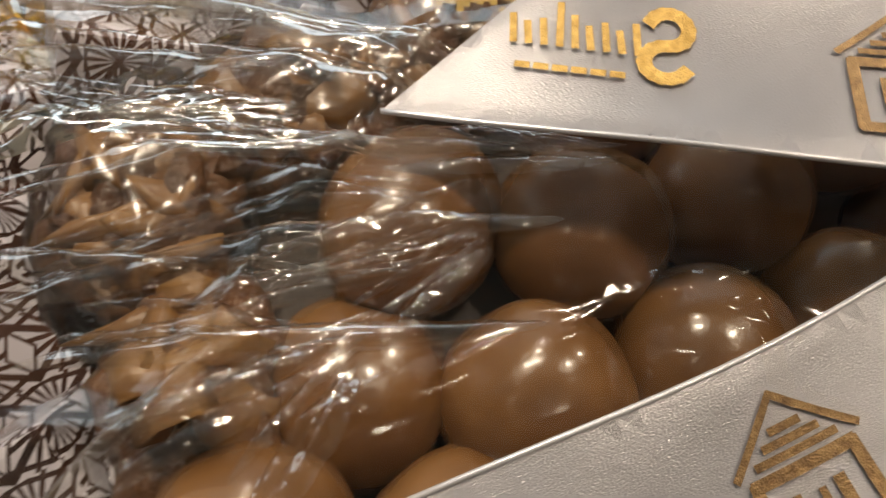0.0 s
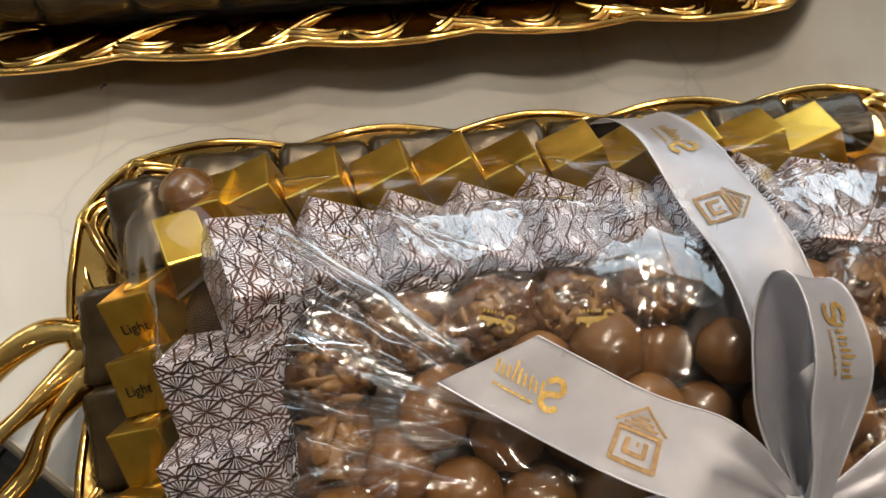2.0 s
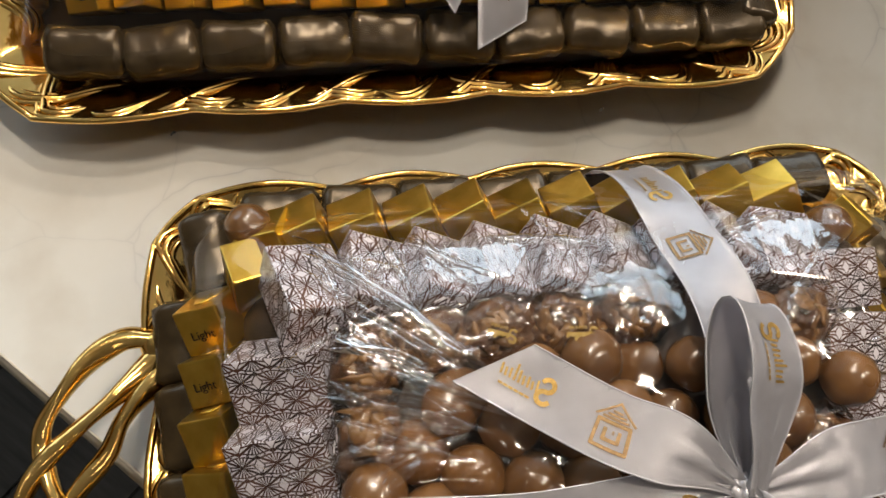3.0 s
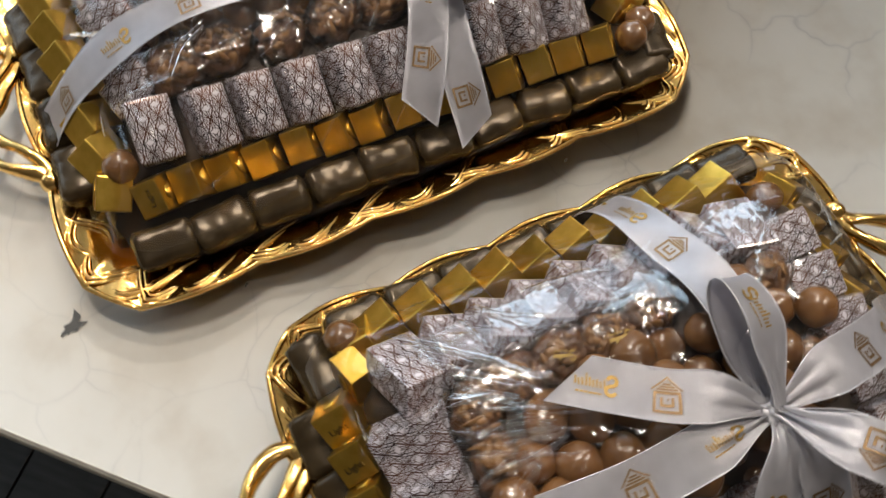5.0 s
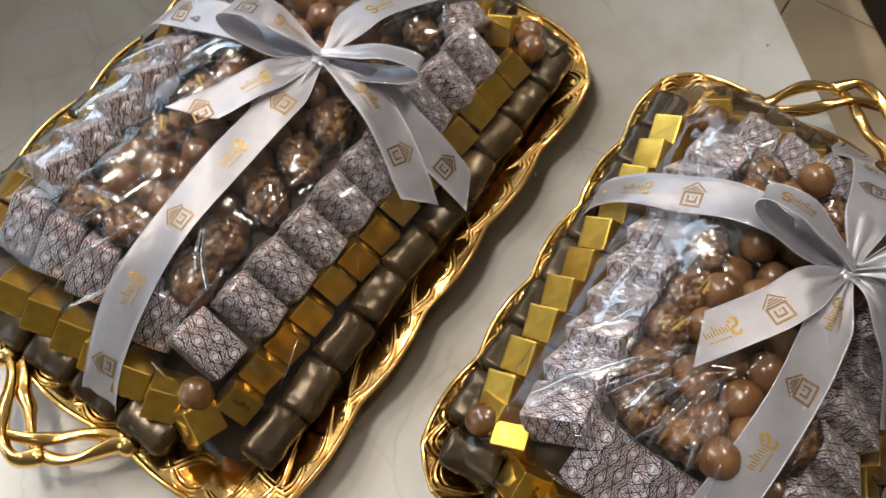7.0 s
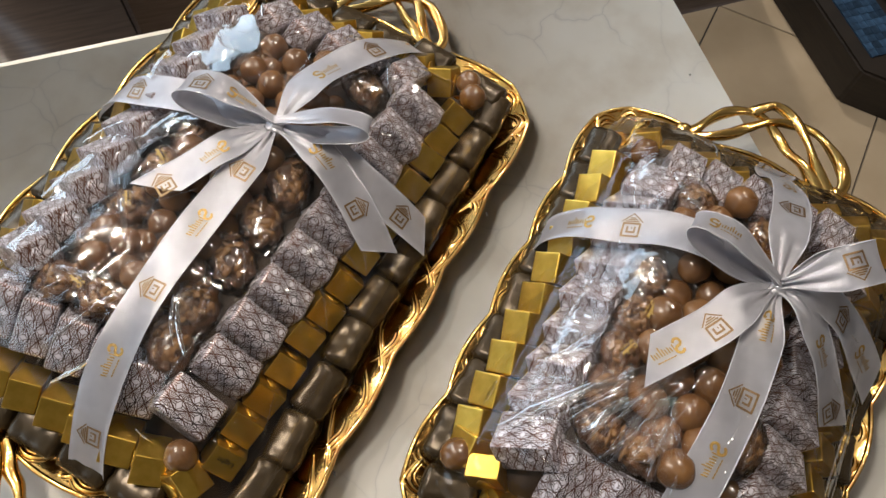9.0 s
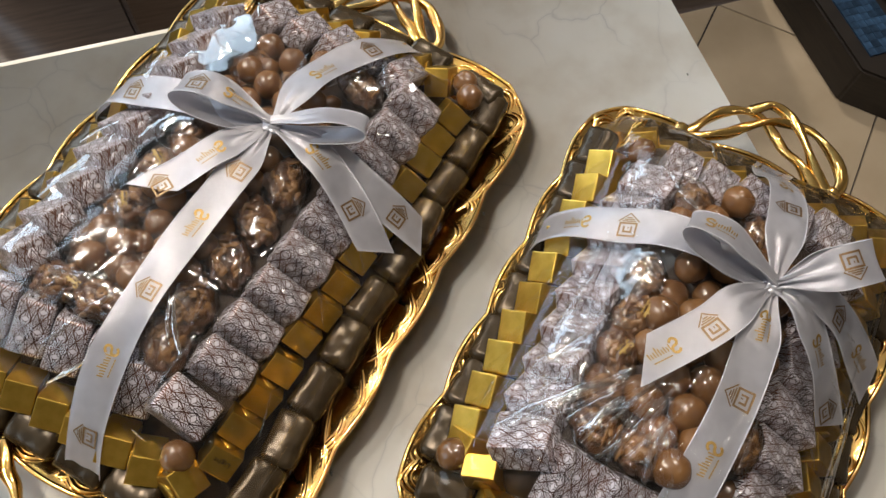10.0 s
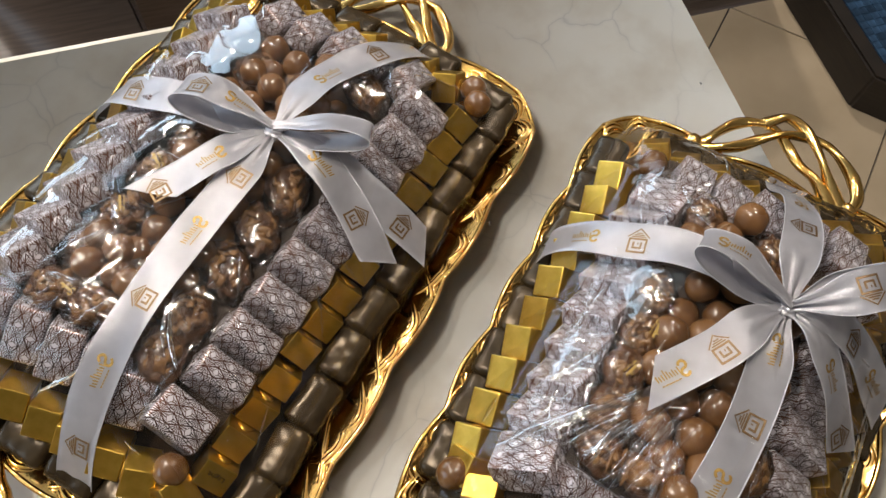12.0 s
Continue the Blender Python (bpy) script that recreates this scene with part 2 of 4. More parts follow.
def counter_block(bm, n0, m0, z0, n1, m1, z1, bevel=0.0, segments=3):
    verts = block(bm, n0, m0, z0, n1, m1, z1)
    for v in verts:
        v.co = counter_space(*v.co)
    if bevel:
        edges = list({e for v in verts for e in v.link_edges})
        bmesh.ops.bevel(bm, geom=edges, offset=bevel, segments=segments, profile=0.5, affect="EDGES")


bm = bmesh.new()
counter_block(bm, 0.206, -1.3, -0.022, 0.853, 0.312, 0.0, 0.005)
counter = tagged(new("display_counter"), "white veined marble counter on a dark body", "counter")
part("countertop", bm, MARBLE, counter, "white stone top with grey veins")
bm = bmesh.new()
counter_block(bm, 0.209, -1.297, -0.05, 0.85, 0.309, -0.0235, 0.002)
part("edge_trim", bm, TRIM, counter, "dark metal edge strip")
bm = bmesh.new()
counter_block(bm, 0.235, -1.27, FLOOR_Z, 0.825, 0.282, -0.0515, 0.003)
part("body", bm, TRIM, counter, "dark panelled counter body")
for k in range(4):
    bm = bmesh.new()
    q = counter_space(0.209, -0.30 - 0.3 * k, -0.034)
    bmesh.ops.create_uvsphere(bm, u_segments=12, v_segments=8, radius=0.006, matrix=Matrix.Translation(q))
    part("stud", bm, STEEL, counter, "small steel stud")

# stains on the stone
for n_, m_, r_ in ((0.288, -0.268, 0.011), (0.362, -0.164, 0.003), (0.553, 0.03, 0.003), (0.651, 0.29, 0.0028)):
    bm = bmesh.new()
    q = counter_space(n_, m_, 0.0006)
    bmesh.ops.create_circle(bm, cap_ends=True, radius=r_, segments=18, matrix=Matrix.Translation(q))
    for v in bm.verts:
        d = v.co - q
        v.co = q + d * (0.6 + 0.7 * noise.noise(v.co * 400)) * (1.0 if r_ > 0.005 else 0.7) + Vector((d.y * 0.4, 0, 0))
    tagged(link("stain", bm, GREY, False), "small grey stain on the pale stone counter", "stain", kind="structure")

# floor
bm = bmesh.new()
block(bm, -4, -4, FLOOR_Z - 0.08, 5, 5, FLOOR_Z - 0.004)
floor = tagged(link("floor", bm, GREY, False), "floor of beige tiles and grey boards with dark joints", "floor", kind="structure")
tile_mesh = None
for i in range(-1, 6):
    for j in range(-5, 4):
        x, y = 1.717 + 0.459 * (i - 2), 0.254 + 0.459 * j
        if (x + y + 0.459) * S2 < 0.45:
            continue
        if tile_mesh is None:
            bm = bmesh.new()
            verts = block(bm, 0.002, 0.002, -0.004, 0.457, 0.457, 0.004)
            bmesh.ops.bevel(bm, geom=list(bm.edges), offset=0.0012, segments=1, affect="EDGES")
            tile = part("tile", bm, FLOOR_TILE, floor, smooth=False)
            tile_mesh = tile.data
        else:
            tile = new("tile", tile_mesh)
            tile.parent = floor
        tile.matrix_basis = pose(x, y, FLOOR_Z)
board_mesh = None
for i in range(9):
    for j in range(3):
        if board_mesh is None:
            bm = bmesh.new()
            block(bm, 0.002, 0.002, -0.004, 0.148, 0.798, 0.004)
            bmesh.ops.bevel(bm, geom=list(bm.edges), offset=0.0012, segments=1, affect="EDGES")
            board = part("floor_board", bm, GREY, floor, smooth=False)
            board_mesh = board.data
        else:
            board = new("floor_board", board_mesh)
            board.parent = floor
        q = counter_space(0.19 - 0.8 * j, -1.1 + 0.15 * i, FLOOR_Z + 0.001)
        board.matrix_basis = Matrix.Translation(q) @ pose(0, 0, 0, 0, 0, 135)

# walls and ceiling round the shop, out of view; the walls' beige warms reflections and bounces light
for name, box in (("wall_north", (-4, 5, FLOOR_Z, 5, 5.15, CEIL)), ("wall_south", (-4, -4.15, FLOOR_Z, 5, -4, CEIL)),
                  ("wall_east", (5, -4, FLOOR_Z, 5.15, 5, CEIL)), ("wall_west", (-4.15, -4, FLOOR_Z, -4, 5, CEIL))):
    bm = bmesh.new()
    block(bm, *box)
    tagged(link(name, bm, WALL, False), "plain warm beige wall, unseen, added for reflections and bounced light", "wall", kind="structure")
bm = bmesh.new()
block(bm, -4.15, -4.15, CEIL, 5.15, 5.15, CEIL + 0.1)
tagged(link("ceiling", bm, CEILING, False), "plain off-white shop ceiling with round lamps", "ceiling", kind="structure")

# dark cabinets beyond the counter
bm = bmesh.new()
counter_block(bm, 1.43, -2.4, FLOOR_Z, 2.0, 1.15, 0.1, 0.006)
cab = tagged(new("dark_cabinet"), "tall dark brown wooden shop cabinet with a plinth", "cabinet")
part("body", bm, WOOD, cab)
bm = bmesh.new()
counter_block(bm, 1.39, -2.4, FLOOR_Z, 1.4285, 1.15, FLOOR_Z + 0.1, 0.004)
part("plinth", bm, WOOD, cab)
for k in range(7):
    bm = bmesh.new()
    counter_block(bm, 1.412, -2.35 + 0.5 * k, FLOOR_Z + 0.12, 1.4285, -1.87 + 0.5 * k, 0.08, 0.004)
    part("door", bm, WOOD, cab)
kiosk = tagged(new("dark_kiosk"), "near-black wooden kiosk with a strip of blue mosaic on its plinth", "kiosk")


def counter_prism(corners, z0, z1, bevel):
    """An upright prism over corners given across and along the counter."""
    bm = bmesh.new()
    low = [bm.verts.new(counter_space(n, m, z0)) for n, m in corners]
    high = [bm.verts.new(counter_space(n, m, z1)) for n, m in corners]
    bm.faces.new(low)
    bm.faces.new(high)
    for k in range(len(corners)):
        j = (k + 1) % len(corners)
        bm.faces.new((low[k], low[j], high[j], high[k]))
    bmesh.ops.recalc_face_normals(bm, faces=bm.faces)
    bmesh.ops.bevel(bm, geom=list(bm.edges), offset=bevel, segments=2, affect="EDGES")
    return bm


part("plinth", counter_prism([(1.385, 1.182), (1.032, 1.182), (0.84, 1.374), (0.84, 2.3), (1.385, 2.3)], FLOOR_Z, FLOOR_Z + 0.12, 0.006), EBONY, kiosk, "", False)
part("body", counter_prism([(1.385, 1.345), (1.07, 1.345), (0.92, 1.495), (0.92, 2.3), (1.385, 2.3)], FLOOR_Z + 0.121, 0.2, 0.006), EBONY, kiosk, "", False)
chip = None
for i in range(15):
    for j in range(5):
        if chip is None:
            bm = bmesh.new()
            block(bm, -0.0098, -0.0098, 0, 0.0098, 0.0098, 0.004)
            ob = part("mosaic_tile", bm, BLUE, kiosk, "small dark blue tile", False)
            chip = ob.data
        else:
            ob = new("mosaic_tile", chip)
            ob.parent = kiosk
        ob.matrix_basis = Matrix.Translation(counter_space(1.07 + 0.0205 * i, 1.232 + 0.0205 * j, FLOOR_Z + 0.1205)) @ pose(0, 0, 0, 0, 0, 45)

# unseen window frames added round the daylight lamps, standing free of the walls
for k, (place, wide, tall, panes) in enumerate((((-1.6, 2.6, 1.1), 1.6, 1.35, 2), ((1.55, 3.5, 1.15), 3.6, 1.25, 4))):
    window = tagged(new(f"window_{k + 1}"), "unseen dark metal window frame added round a daylight lamp", "window", kind="structure")
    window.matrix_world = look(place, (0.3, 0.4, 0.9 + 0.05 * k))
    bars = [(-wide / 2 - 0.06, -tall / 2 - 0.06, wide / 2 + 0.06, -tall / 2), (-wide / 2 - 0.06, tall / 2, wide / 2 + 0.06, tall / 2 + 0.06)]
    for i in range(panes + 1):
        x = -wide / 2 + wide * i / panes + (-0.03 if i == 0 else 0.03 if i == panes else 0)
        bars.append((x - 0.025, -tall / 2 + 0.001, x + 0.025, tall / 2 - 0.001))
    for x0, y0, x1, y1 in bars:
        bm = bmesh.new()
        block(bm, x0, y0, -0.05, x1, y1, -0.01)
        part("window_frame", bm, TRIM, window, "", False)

# lamps in the ceiling
bulb = bpy.data.materials.new("lamp_glow")
bulb.use_nodes = True
bsdf(bulb).inputs["Emission Color"].default_value = (1, 0.86, 0.68, 1)
bsdf(bulb).inputs["Emission Strength"].default_value = 8
for sx, sy in SPOTS:
    lamp = tagged(new("ceiling_lamp"), "round recessed ceiling lamp with a pale rim", "lamp", "ceiling lamps")
    lamp.location = (sx, sy, CEIL)
    bm = bmesh.new()
    bmesh.ops.create_cone(bm, cap_ends=True, segments=24, radius1=0.065, radius2=0.065, depth=0.008, matrix=Matrix.Translation((0, 0, -0.006)))
    part("bulb", bm, bulb, lamp)
    bm = bmesh.new()
    tube(bm, [Vector((0.08 * math.cos(a), 0.08 * math.sin(a), -0.008)) for a in (math.pi * k / 12 for k in range(24))], 0.012, closed=True)
    part("rim", bm, STEEL, lamp)

# ---- gold trays ----


def tray_outline(s, a, b, cut, wave, inset=0.0):
    """A point of a canted rectangle's edge, s from 0 to 1 round it, waved in and out."""
    a, b = a - inset, b - inset
    c = cut
    pts = [Vector(q) for q in ((-a + c, -b), (a - c, -b), (a, -b + c), (a, b - c), (a - c, b), (-a + c, b), (-a, b - c), (-a, -b + c))]
    lens = [(pts[(k + 1) % 8] - pts[k]).length for k in range(8)]
    d = (s % 1.0) * sum(lens)
    for k in range(8):
        if d <= lens[k]:
            break
        d -= lens[k]
    t = d / lens[k]
    way = pts[(k + 1) % 8] - pts[k]
    p = pts[k] + way * t
    out = Vector((way.y, -way.x)).normalized()
    scallops = {0: 5, 4: 5, 2: 3, 6: 3}.get(k, 1)
    lift = abs(math.sin(math.pi * scallops * t)) * (1.0 if k % 2 == 0 else 0.3)
    return p + out * wave * (lift - 0.5), out, lift, sum(lens)


def tray(cx, cy, a, b, cut, grip, label):
    base = tagged(new("gold_tray"), label, "tray", "gold trays")
    base.location = (cx, cy, 0)
    # the dish: flat bottom, ribbed flared rim, rolled edge
    bm = bmesh.new()
    N = 420
    prof = [(0.050, 0.0045, 0.0), (0.042, 0.0048, 0.0), (0.034, 0.010, 0.2), (0.024, 0.0165, 0.5), (0.012, 0.0215, 0.8), (0.003, 0.0245, 1.0), (0.0, 0.0255, 1.0),
            (0.0015, 0.0225, 1.0), (0.012, 0.0175, 0.8), (0.03, 0.007, 0.3), (0.040, 0.0012, 0.0), (0.050, 0.0005, 0.0)]
    rings = []
    for inset, z, w in prof:
        ring = []
        for k in range(N):
            p, out, lift, _ = tray_outline(k / N, a, b, cut, 0.0055 * w, inset)
            ring.append(bm.verts.new((p.x, p.y, z + 0.003 * w * (lift - 0.5))))
        rings.append(ring)
    for r0, r1 in zip(rings, rings[1:]):
        for k in range(N):
            bm.faces.new((r0[k], r0[(k + 1) % N], r1[(k + 1) % N], r1[k]))
    bm.faces.new(rings[0])
    bm.faces.new(rings[-1][::-1])
    part("dish", bm, TRAY, base)
    # interlaced strands over the rim
    total = tray_outline(0, a, b, cut, 0)[3]
    waves = round(total / 0.088)
    for j in range(3):
        for wire_ in (-1, 0, 1):
            bm = bmesh.new()
            line = []
            for k in range(640):
                s = k / 640
                ph = 2 * math.pi * waves * s + j * 2 * math.pi / 3
                mid = 0.0165 + 0.0115 * math.sin(ph) + 0.0031 * wire_
                p, out, lift, _ = tray_outline(s, a, b, cut, 0.006 * (1 - mid / 0.034), mid)
                z = 0.0245 - 0.40 * mid + 0.0026 * math.cos(ph + j) - 0.0006 * abs(wire_)
                line.append(Vector((p.x, p.y, z)))
            tube(bm, line, 0.0018 if wire_ else 0.0021, 7, True, 0.8)
            part("rim_strand", bm, TRAY, base, "twisted gold strand")
    bm = bmesh.new()
    line = []
    for k in range(560):
        p, out, lift, _ = tray_outline(k / 560, a, b, cut, 0.0055, 0.001)
        line.append(Vector((p.x, p.y, 0.0255 + 0.003 * (lift - 0.5))))
    tube(bm, line, 0.0021, 8, True)
    part("rolled_edge", bm, TRAY, base)
    # handles of three twined loops, with a boss at each root
    for side in (-1, 1):
        lanes = [[(0.98, -0.002), (0.86, 0.006), (0.76, 0.020), (0.62, 0.036), (0.43, 0.047), (0.22, 0.051), (0.06, 0.047), (-0.1, 0.038), (-0.28, 0.026), (-0.48, 0.0185), (-0.66, 0.006), (-0.78, -0.003)],
                 [(0.96, -0.002), (0.74, 0.002), (0.46, 0.016), (0.28, 0.031), (0.06, 0.045), (-0.2, 0.054), (-0.36, 0.058), (-0.52, 0.0565), (-0.7, 0.047), (-0.9, 0.034), (-1.03, 0.017), (-1.02, -0.001)],
                 [(0.3, 0.049), (0.2, 0.059), (0.08, 0.066), (-0.1, 0.063), (-0.28, 0.053), (-0.47, 0.037), (-0.62, 0.022), (-0.77, 0.009), (-0.92, -0.001)]]
        weave = [lambda s: -0.0035 * math.exp(-((s + 0.1) / 0.35) ** 2), lambda s: 0.0025 * math.exp(-(s / 0.2) ** 2) - 0.003 * math.exp(-((s + 0.4) / 0.15) ** 2), lambda s: 0.004 * math.exp(-((s + 0.4) / 0.3) ** 2)]
        for lane, run in enumerate(lanes):
            bm = bmesh.new()
            ctrl = [Vector((side * (a - 0.004 + 0.95 * o * grip), side * s * 0.077 * grip, 0.0265 + 0.15 * o + weave[lane](s))) for s, o in run]
            tube(bm, smooth_line(ctrl, 0.002), lambda u: 0.0058 + 0.0009 * math.cos(2 * math.pi * u), 12, False, 0.72, 0.11)
            part("handle", bm, TRAY, base, "twisted gold handle loop")
        for e in (-1, 1):
            bm = bmesh.new()
            m = pose(side * (a - 0.004), e * 0.075 * grip, 0.025)
            bmesh.ops.create_uvsphere(bm, u_segments=16, v_segments=10, radius=0.009, matrix=m)
            part("handle_boss", bm, TRAY, base)
    return base


AX, AY, AA, AB = 0.2895, 0.556, 0.2565, 0.184
BX, BY, BA, BB = 0.354, 0.163, 0.224, 0.16
tray(AX, AY, AA, AB, 0.033, 0.8, "large polished gold tray with scalloped braided rim and twisted handles")
tray(BX, BY, BA, BB, 0.026, 1.0, "smaller polished gold tray with scalloped braided rim and twisted handles")


def profile(stops, i):
    for (i0, z0), (i1, z1) in zip(stops, stops[1:]):
        if i <= i1:
            t = max(0.0, (i - i0) / (i1 - i0))
            t = t * t * (3 - 2 * t) * 0.4 + t * 0.6
            return z0 + (z1 - z0) * t
    return stops[-1][1]


def inset_of(u, v, a, b):
    p, q = a - abs(u), b - abs(v)
    k = 0.03
    hh = max(k - abs(p - q), 0) / k
    return min(p, q) - hh * hh * k / 4


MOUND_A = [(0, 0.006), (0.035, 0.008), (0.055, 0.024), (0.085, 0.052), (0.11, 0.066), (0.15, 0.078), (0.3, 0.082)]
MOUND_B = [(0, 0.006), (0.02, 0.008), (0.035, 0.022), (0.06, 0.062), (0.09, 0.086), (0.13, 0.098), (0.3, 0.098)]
FILM_A = [(0.0, 0.027), (0.02, 0.05), (0.048, 0.077), (0.065, 0.091), (0.105, 0.1055), (0.14, 0.1085), (0.3, 0.109)]
FILM_B = [(0.0, 0.029), (0.015, 0.057), (0.032, 0.084), (0.055, 0.102), (0.085, 0.1175), (0.11, 0.1235), (0.14, 0.1245), (0.3, 0.1235)]


def sheet(a, b, height, nu, nv):
    bm = bmesh.new()
    grid = []
    for i in range(nu + 1):
        row = []
        for j in range(nv + 1):
            u, v = (2 * i / nu - 1) * a, (2 * j / nv - 1) * b
            # pull the square's corners in
            c = 1 - 0.045 * (abs(u) / a) ** 6 * (abs(v) / b) ** 6 * 2
            row.append(bm.verts.new((u * c, v * c, height(u * c, v * c))))
        grid.append(row)
    for i in range(nu):
        for j in range(nv):
            bm.faces.new((grid[i][j], grid[i + 1][j], grid[i + 1][j + 1], grid[i][j + 1]))
    return bm


# dark sheet added to hold the pieces up; its colour stands for shaded gaps
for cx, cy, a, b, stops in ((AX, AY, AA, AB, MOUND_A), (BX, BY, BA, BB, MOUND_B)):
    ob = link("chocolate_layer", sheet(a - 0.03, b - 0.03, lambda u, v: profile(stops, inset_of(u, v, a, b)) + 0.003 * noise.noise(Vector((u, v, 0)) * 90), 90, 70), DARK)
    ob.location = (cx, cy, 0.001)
    tagged(ob, "plain dark sheet added under the pieces, darkening the gaps between them", "chocolates", kind="stuff")

# ---- sweets ----


def rounded(sx, sy, sz, bevel, segments=2):
    bm = bmesh.new()
    block(bm, -sx / 2, -sy / 2, -sz / 2, sx / 2, sy / 2, sz / 2)
    bmesh.ops.bevel(bm, geom=list(bm.edges), offset=bevel, segments=segments, profile=0.6, affect="EDGES")
    return bm


def with_uv(bm):
    """Metre UVs by the face's main direction."""
    uv = bm.loops.layers.uv.new("UVMap")
    bm.normal_update()
    for f in bm.faces:
        n = [abs(c) for c in f.normal]
        for l in f.loops:
            x, y, z = l.vert.co
            l[uv].uv = (x, y) if n[2] >= max(n[0], n[1]) else ((y, z) if n[0] > n[1] else (x, z))
    return bm


def make_box(sx, sy, sz, soft=False):
    """A folded paper-wrapped bar: soft edges, a slightly bulged face."""
    bm = rounded(sx, sy, sz, 0.0028 if soft else 0.0016, 3 if soft else 2)
    bmesh.ops.subdivide_edges(bm, edges=[e for e in bm.edges if e.calc_length() > 0.012], cuts=4, use_grid_fill=True)
    for v in bm.verts:
        x, y, z = v.co
        v.co.z *= 1 + (0.12 if soft else 0.03) * (1 - (2 * x / sx) ** 2) * (1 - (2 * y / sy) ** 2)
    return with_uv(bm)


def make_gold():
    """A foil-wrapped cube with crisp folds, narrowing to the top."""
    bm = rounded(0.0262, 0.0275, 0.026, 0.0011, 2)
    for v in bm.verts:
        k = 1 - 0.12 * (v.co.z / 0.026 + 0.5)
        v.co.y *= k
    return bm


def make_brown(seed):
    """A foil-wrapped praline, waisted, with gathered ends."""
    bm = bmesh.new()
    rings = []
    L = 0.044
    for k in range(15):
        s = k / 14 * 2 - 1
        end = 1 - 0.35 * max(0, (abs(s) - 0.8) / 0.2) ** 2 - 0.06 * (1 - s * s)
        ring = []
        for i in range(20):
            q = 2 * math.pi * i / 20
            c, d = math.cos(q), math.sin(q)
            e = 0.68
            y = math.copysign(abs(c) ** e, c) * 0.0148 * end
            z = math.copysign(abs(d) ** e, d) * 0.012 * end
            wob = 1.06 + 0.09 * noise.noise(Vector((s * 2.3 + seed * 9, c * 1.6, d * 1.6))) + 0.05 * noise.noise(Vector((s * 9, c * 3 + seed * 5, d * 3))) + (0.1 * math.sin(q * 7) if abs(s) > 0.9 else 0)
            ring.append(bm.verts.new((s * L / 2, y * wob, z * wob)))
        rings.append(ring)
    for r0, r1 in zip(rings, rings[1:]):
        for i in range(20):
            bm.faces.new((r0[i], r0[(i + 1) % 20], r1[(i + 1) % 20], r1[i]))
    bm.faces.new(rings[0][::-1])
    bm.faces.new(rings[-1])
    return bm


def make_ball(seed, long=1.0, r=0.0126):
    bm = bmesh.new()
    bmesh.ops.create_icosphere(bm, subdivisions=4, radius=r)
    for v in bm.verts:
        d = v.co.normalized()
        v.co *= 1 + 0.055 * noise.noise(d * 1.6 + Vector((seed * 7.1, 0, 0))) + 0.012 * noise.noise(d * 6 + Vector((seed, 3, 0)))
        v.co.x *= long
    return bm


def make_cluster(seed, length, width, height, nut=0.0042, count=24):
    """A slab of brittle crowded with nut pieces: the core and the nuts as two meshes."""
    rnd = random.Random(seed)
    core = bmesh.new()
    bmesh.ops.create_icosphere(core, subdivisions=4, radius=0.5)
    for v in core.verts:
        d = v.co.normalized()
        v.co *= 1 + 0.3 * noise.noise(d * 3 + Vector((seed, 0, 0))) + 0.12 * noise.noise(d * 8 + Vector((0, seed, 0)))
        v.co.x *= length
        v.co.y *= width
        v.co.z *= height
    nuts = bmesh.new()
    for _ in range(count):
        q, w = rnd.uniform(0, 2 * math.pi), rnd.uniform(0.05, 1.2)
        d = Vector((math.cos(q) * math.cos(w), math.sin(q) * math.cos(w), math.sin(w)))
        p = Vector((d.x * length * 0.41, d.y * width * 0.41, d.z * height * 0.45))
        m = Matrix.Translation(p) @ d.to_track_quat("Z", "X").to_matrix().to_4x4() @ pose(0, 0, 0, rnd.uniform(-25, 25), rnd.uniform(-25, 25), rnd.uniform(0, 360)) @ Matrix.Diagonal((rnd.uniform(1.0, 2.0), rnd.uniform(0.7, 1.2), rnd.uniform(0.35, 0.6), 1))
        got = bmesh.ops.create_icosphere(nuts, subdivisions=2, radius=nut, matrix=m)
        for v in got["verts"]:
            v.co += (v.co - p) * 1.1 * noise.noise(v.co * 330)
    return core, nuts


def make_wrap(seed, length, width, height):
    """A crinkled clear sweet wrapper round a cluster, with a flared end."""
    bm = bmesh.new()
    bmesh.ops.create_icosphere(bm, subdivisions=4, radius=0.5)
    for v in bm.verts:
        d = v.co.normalized()
        v.co *= 1.1 + 0.3 * abs(noise.noise(d * 2.6 + Vector((seed, 5, 0)))) + 0.09 * abs(noise.noise(d * 6 + Vector((seed, 0, 2))))
        v.co.x *= length * (1.12 + 0.35 * max(0, abs(d.x) - 0.8))
        v.co.y *= width
        v.co.z *= height
    return bm


MESHES = {}


def piece(kind, maker, mat, m, label, category, group, name):
    """A sweet of a kind; alike ones share the mesh."""
    if kind not in MESHES:
        ob = link(name, maker(), mat, kind != "gold" and not kind.startswith("box"))
        MESHES[kind] = ob.data
    else:
        ob = new(name, MESHES[kind])
    ob.matrix_basis = m
    return tagged(ob, label, category, group)


rnd = random.Random(5)


def placed(x, y, z, rz, tilt=0.0, roll=0.0, jig=1.0):
    j = lambda k: rnd.uniform(-k, k) * jig  # noqa: E731
    return pose(x + j(0.0012), y + j(0.0012), z + j(0.0008)) @ pose(0, 0, 0, 0, 0, rz + j(4)) @ pose(0, 0, 0, tilt + j(4), 0, 0) @ pose(0, 0, 0, 0, roll + j(4), 0)


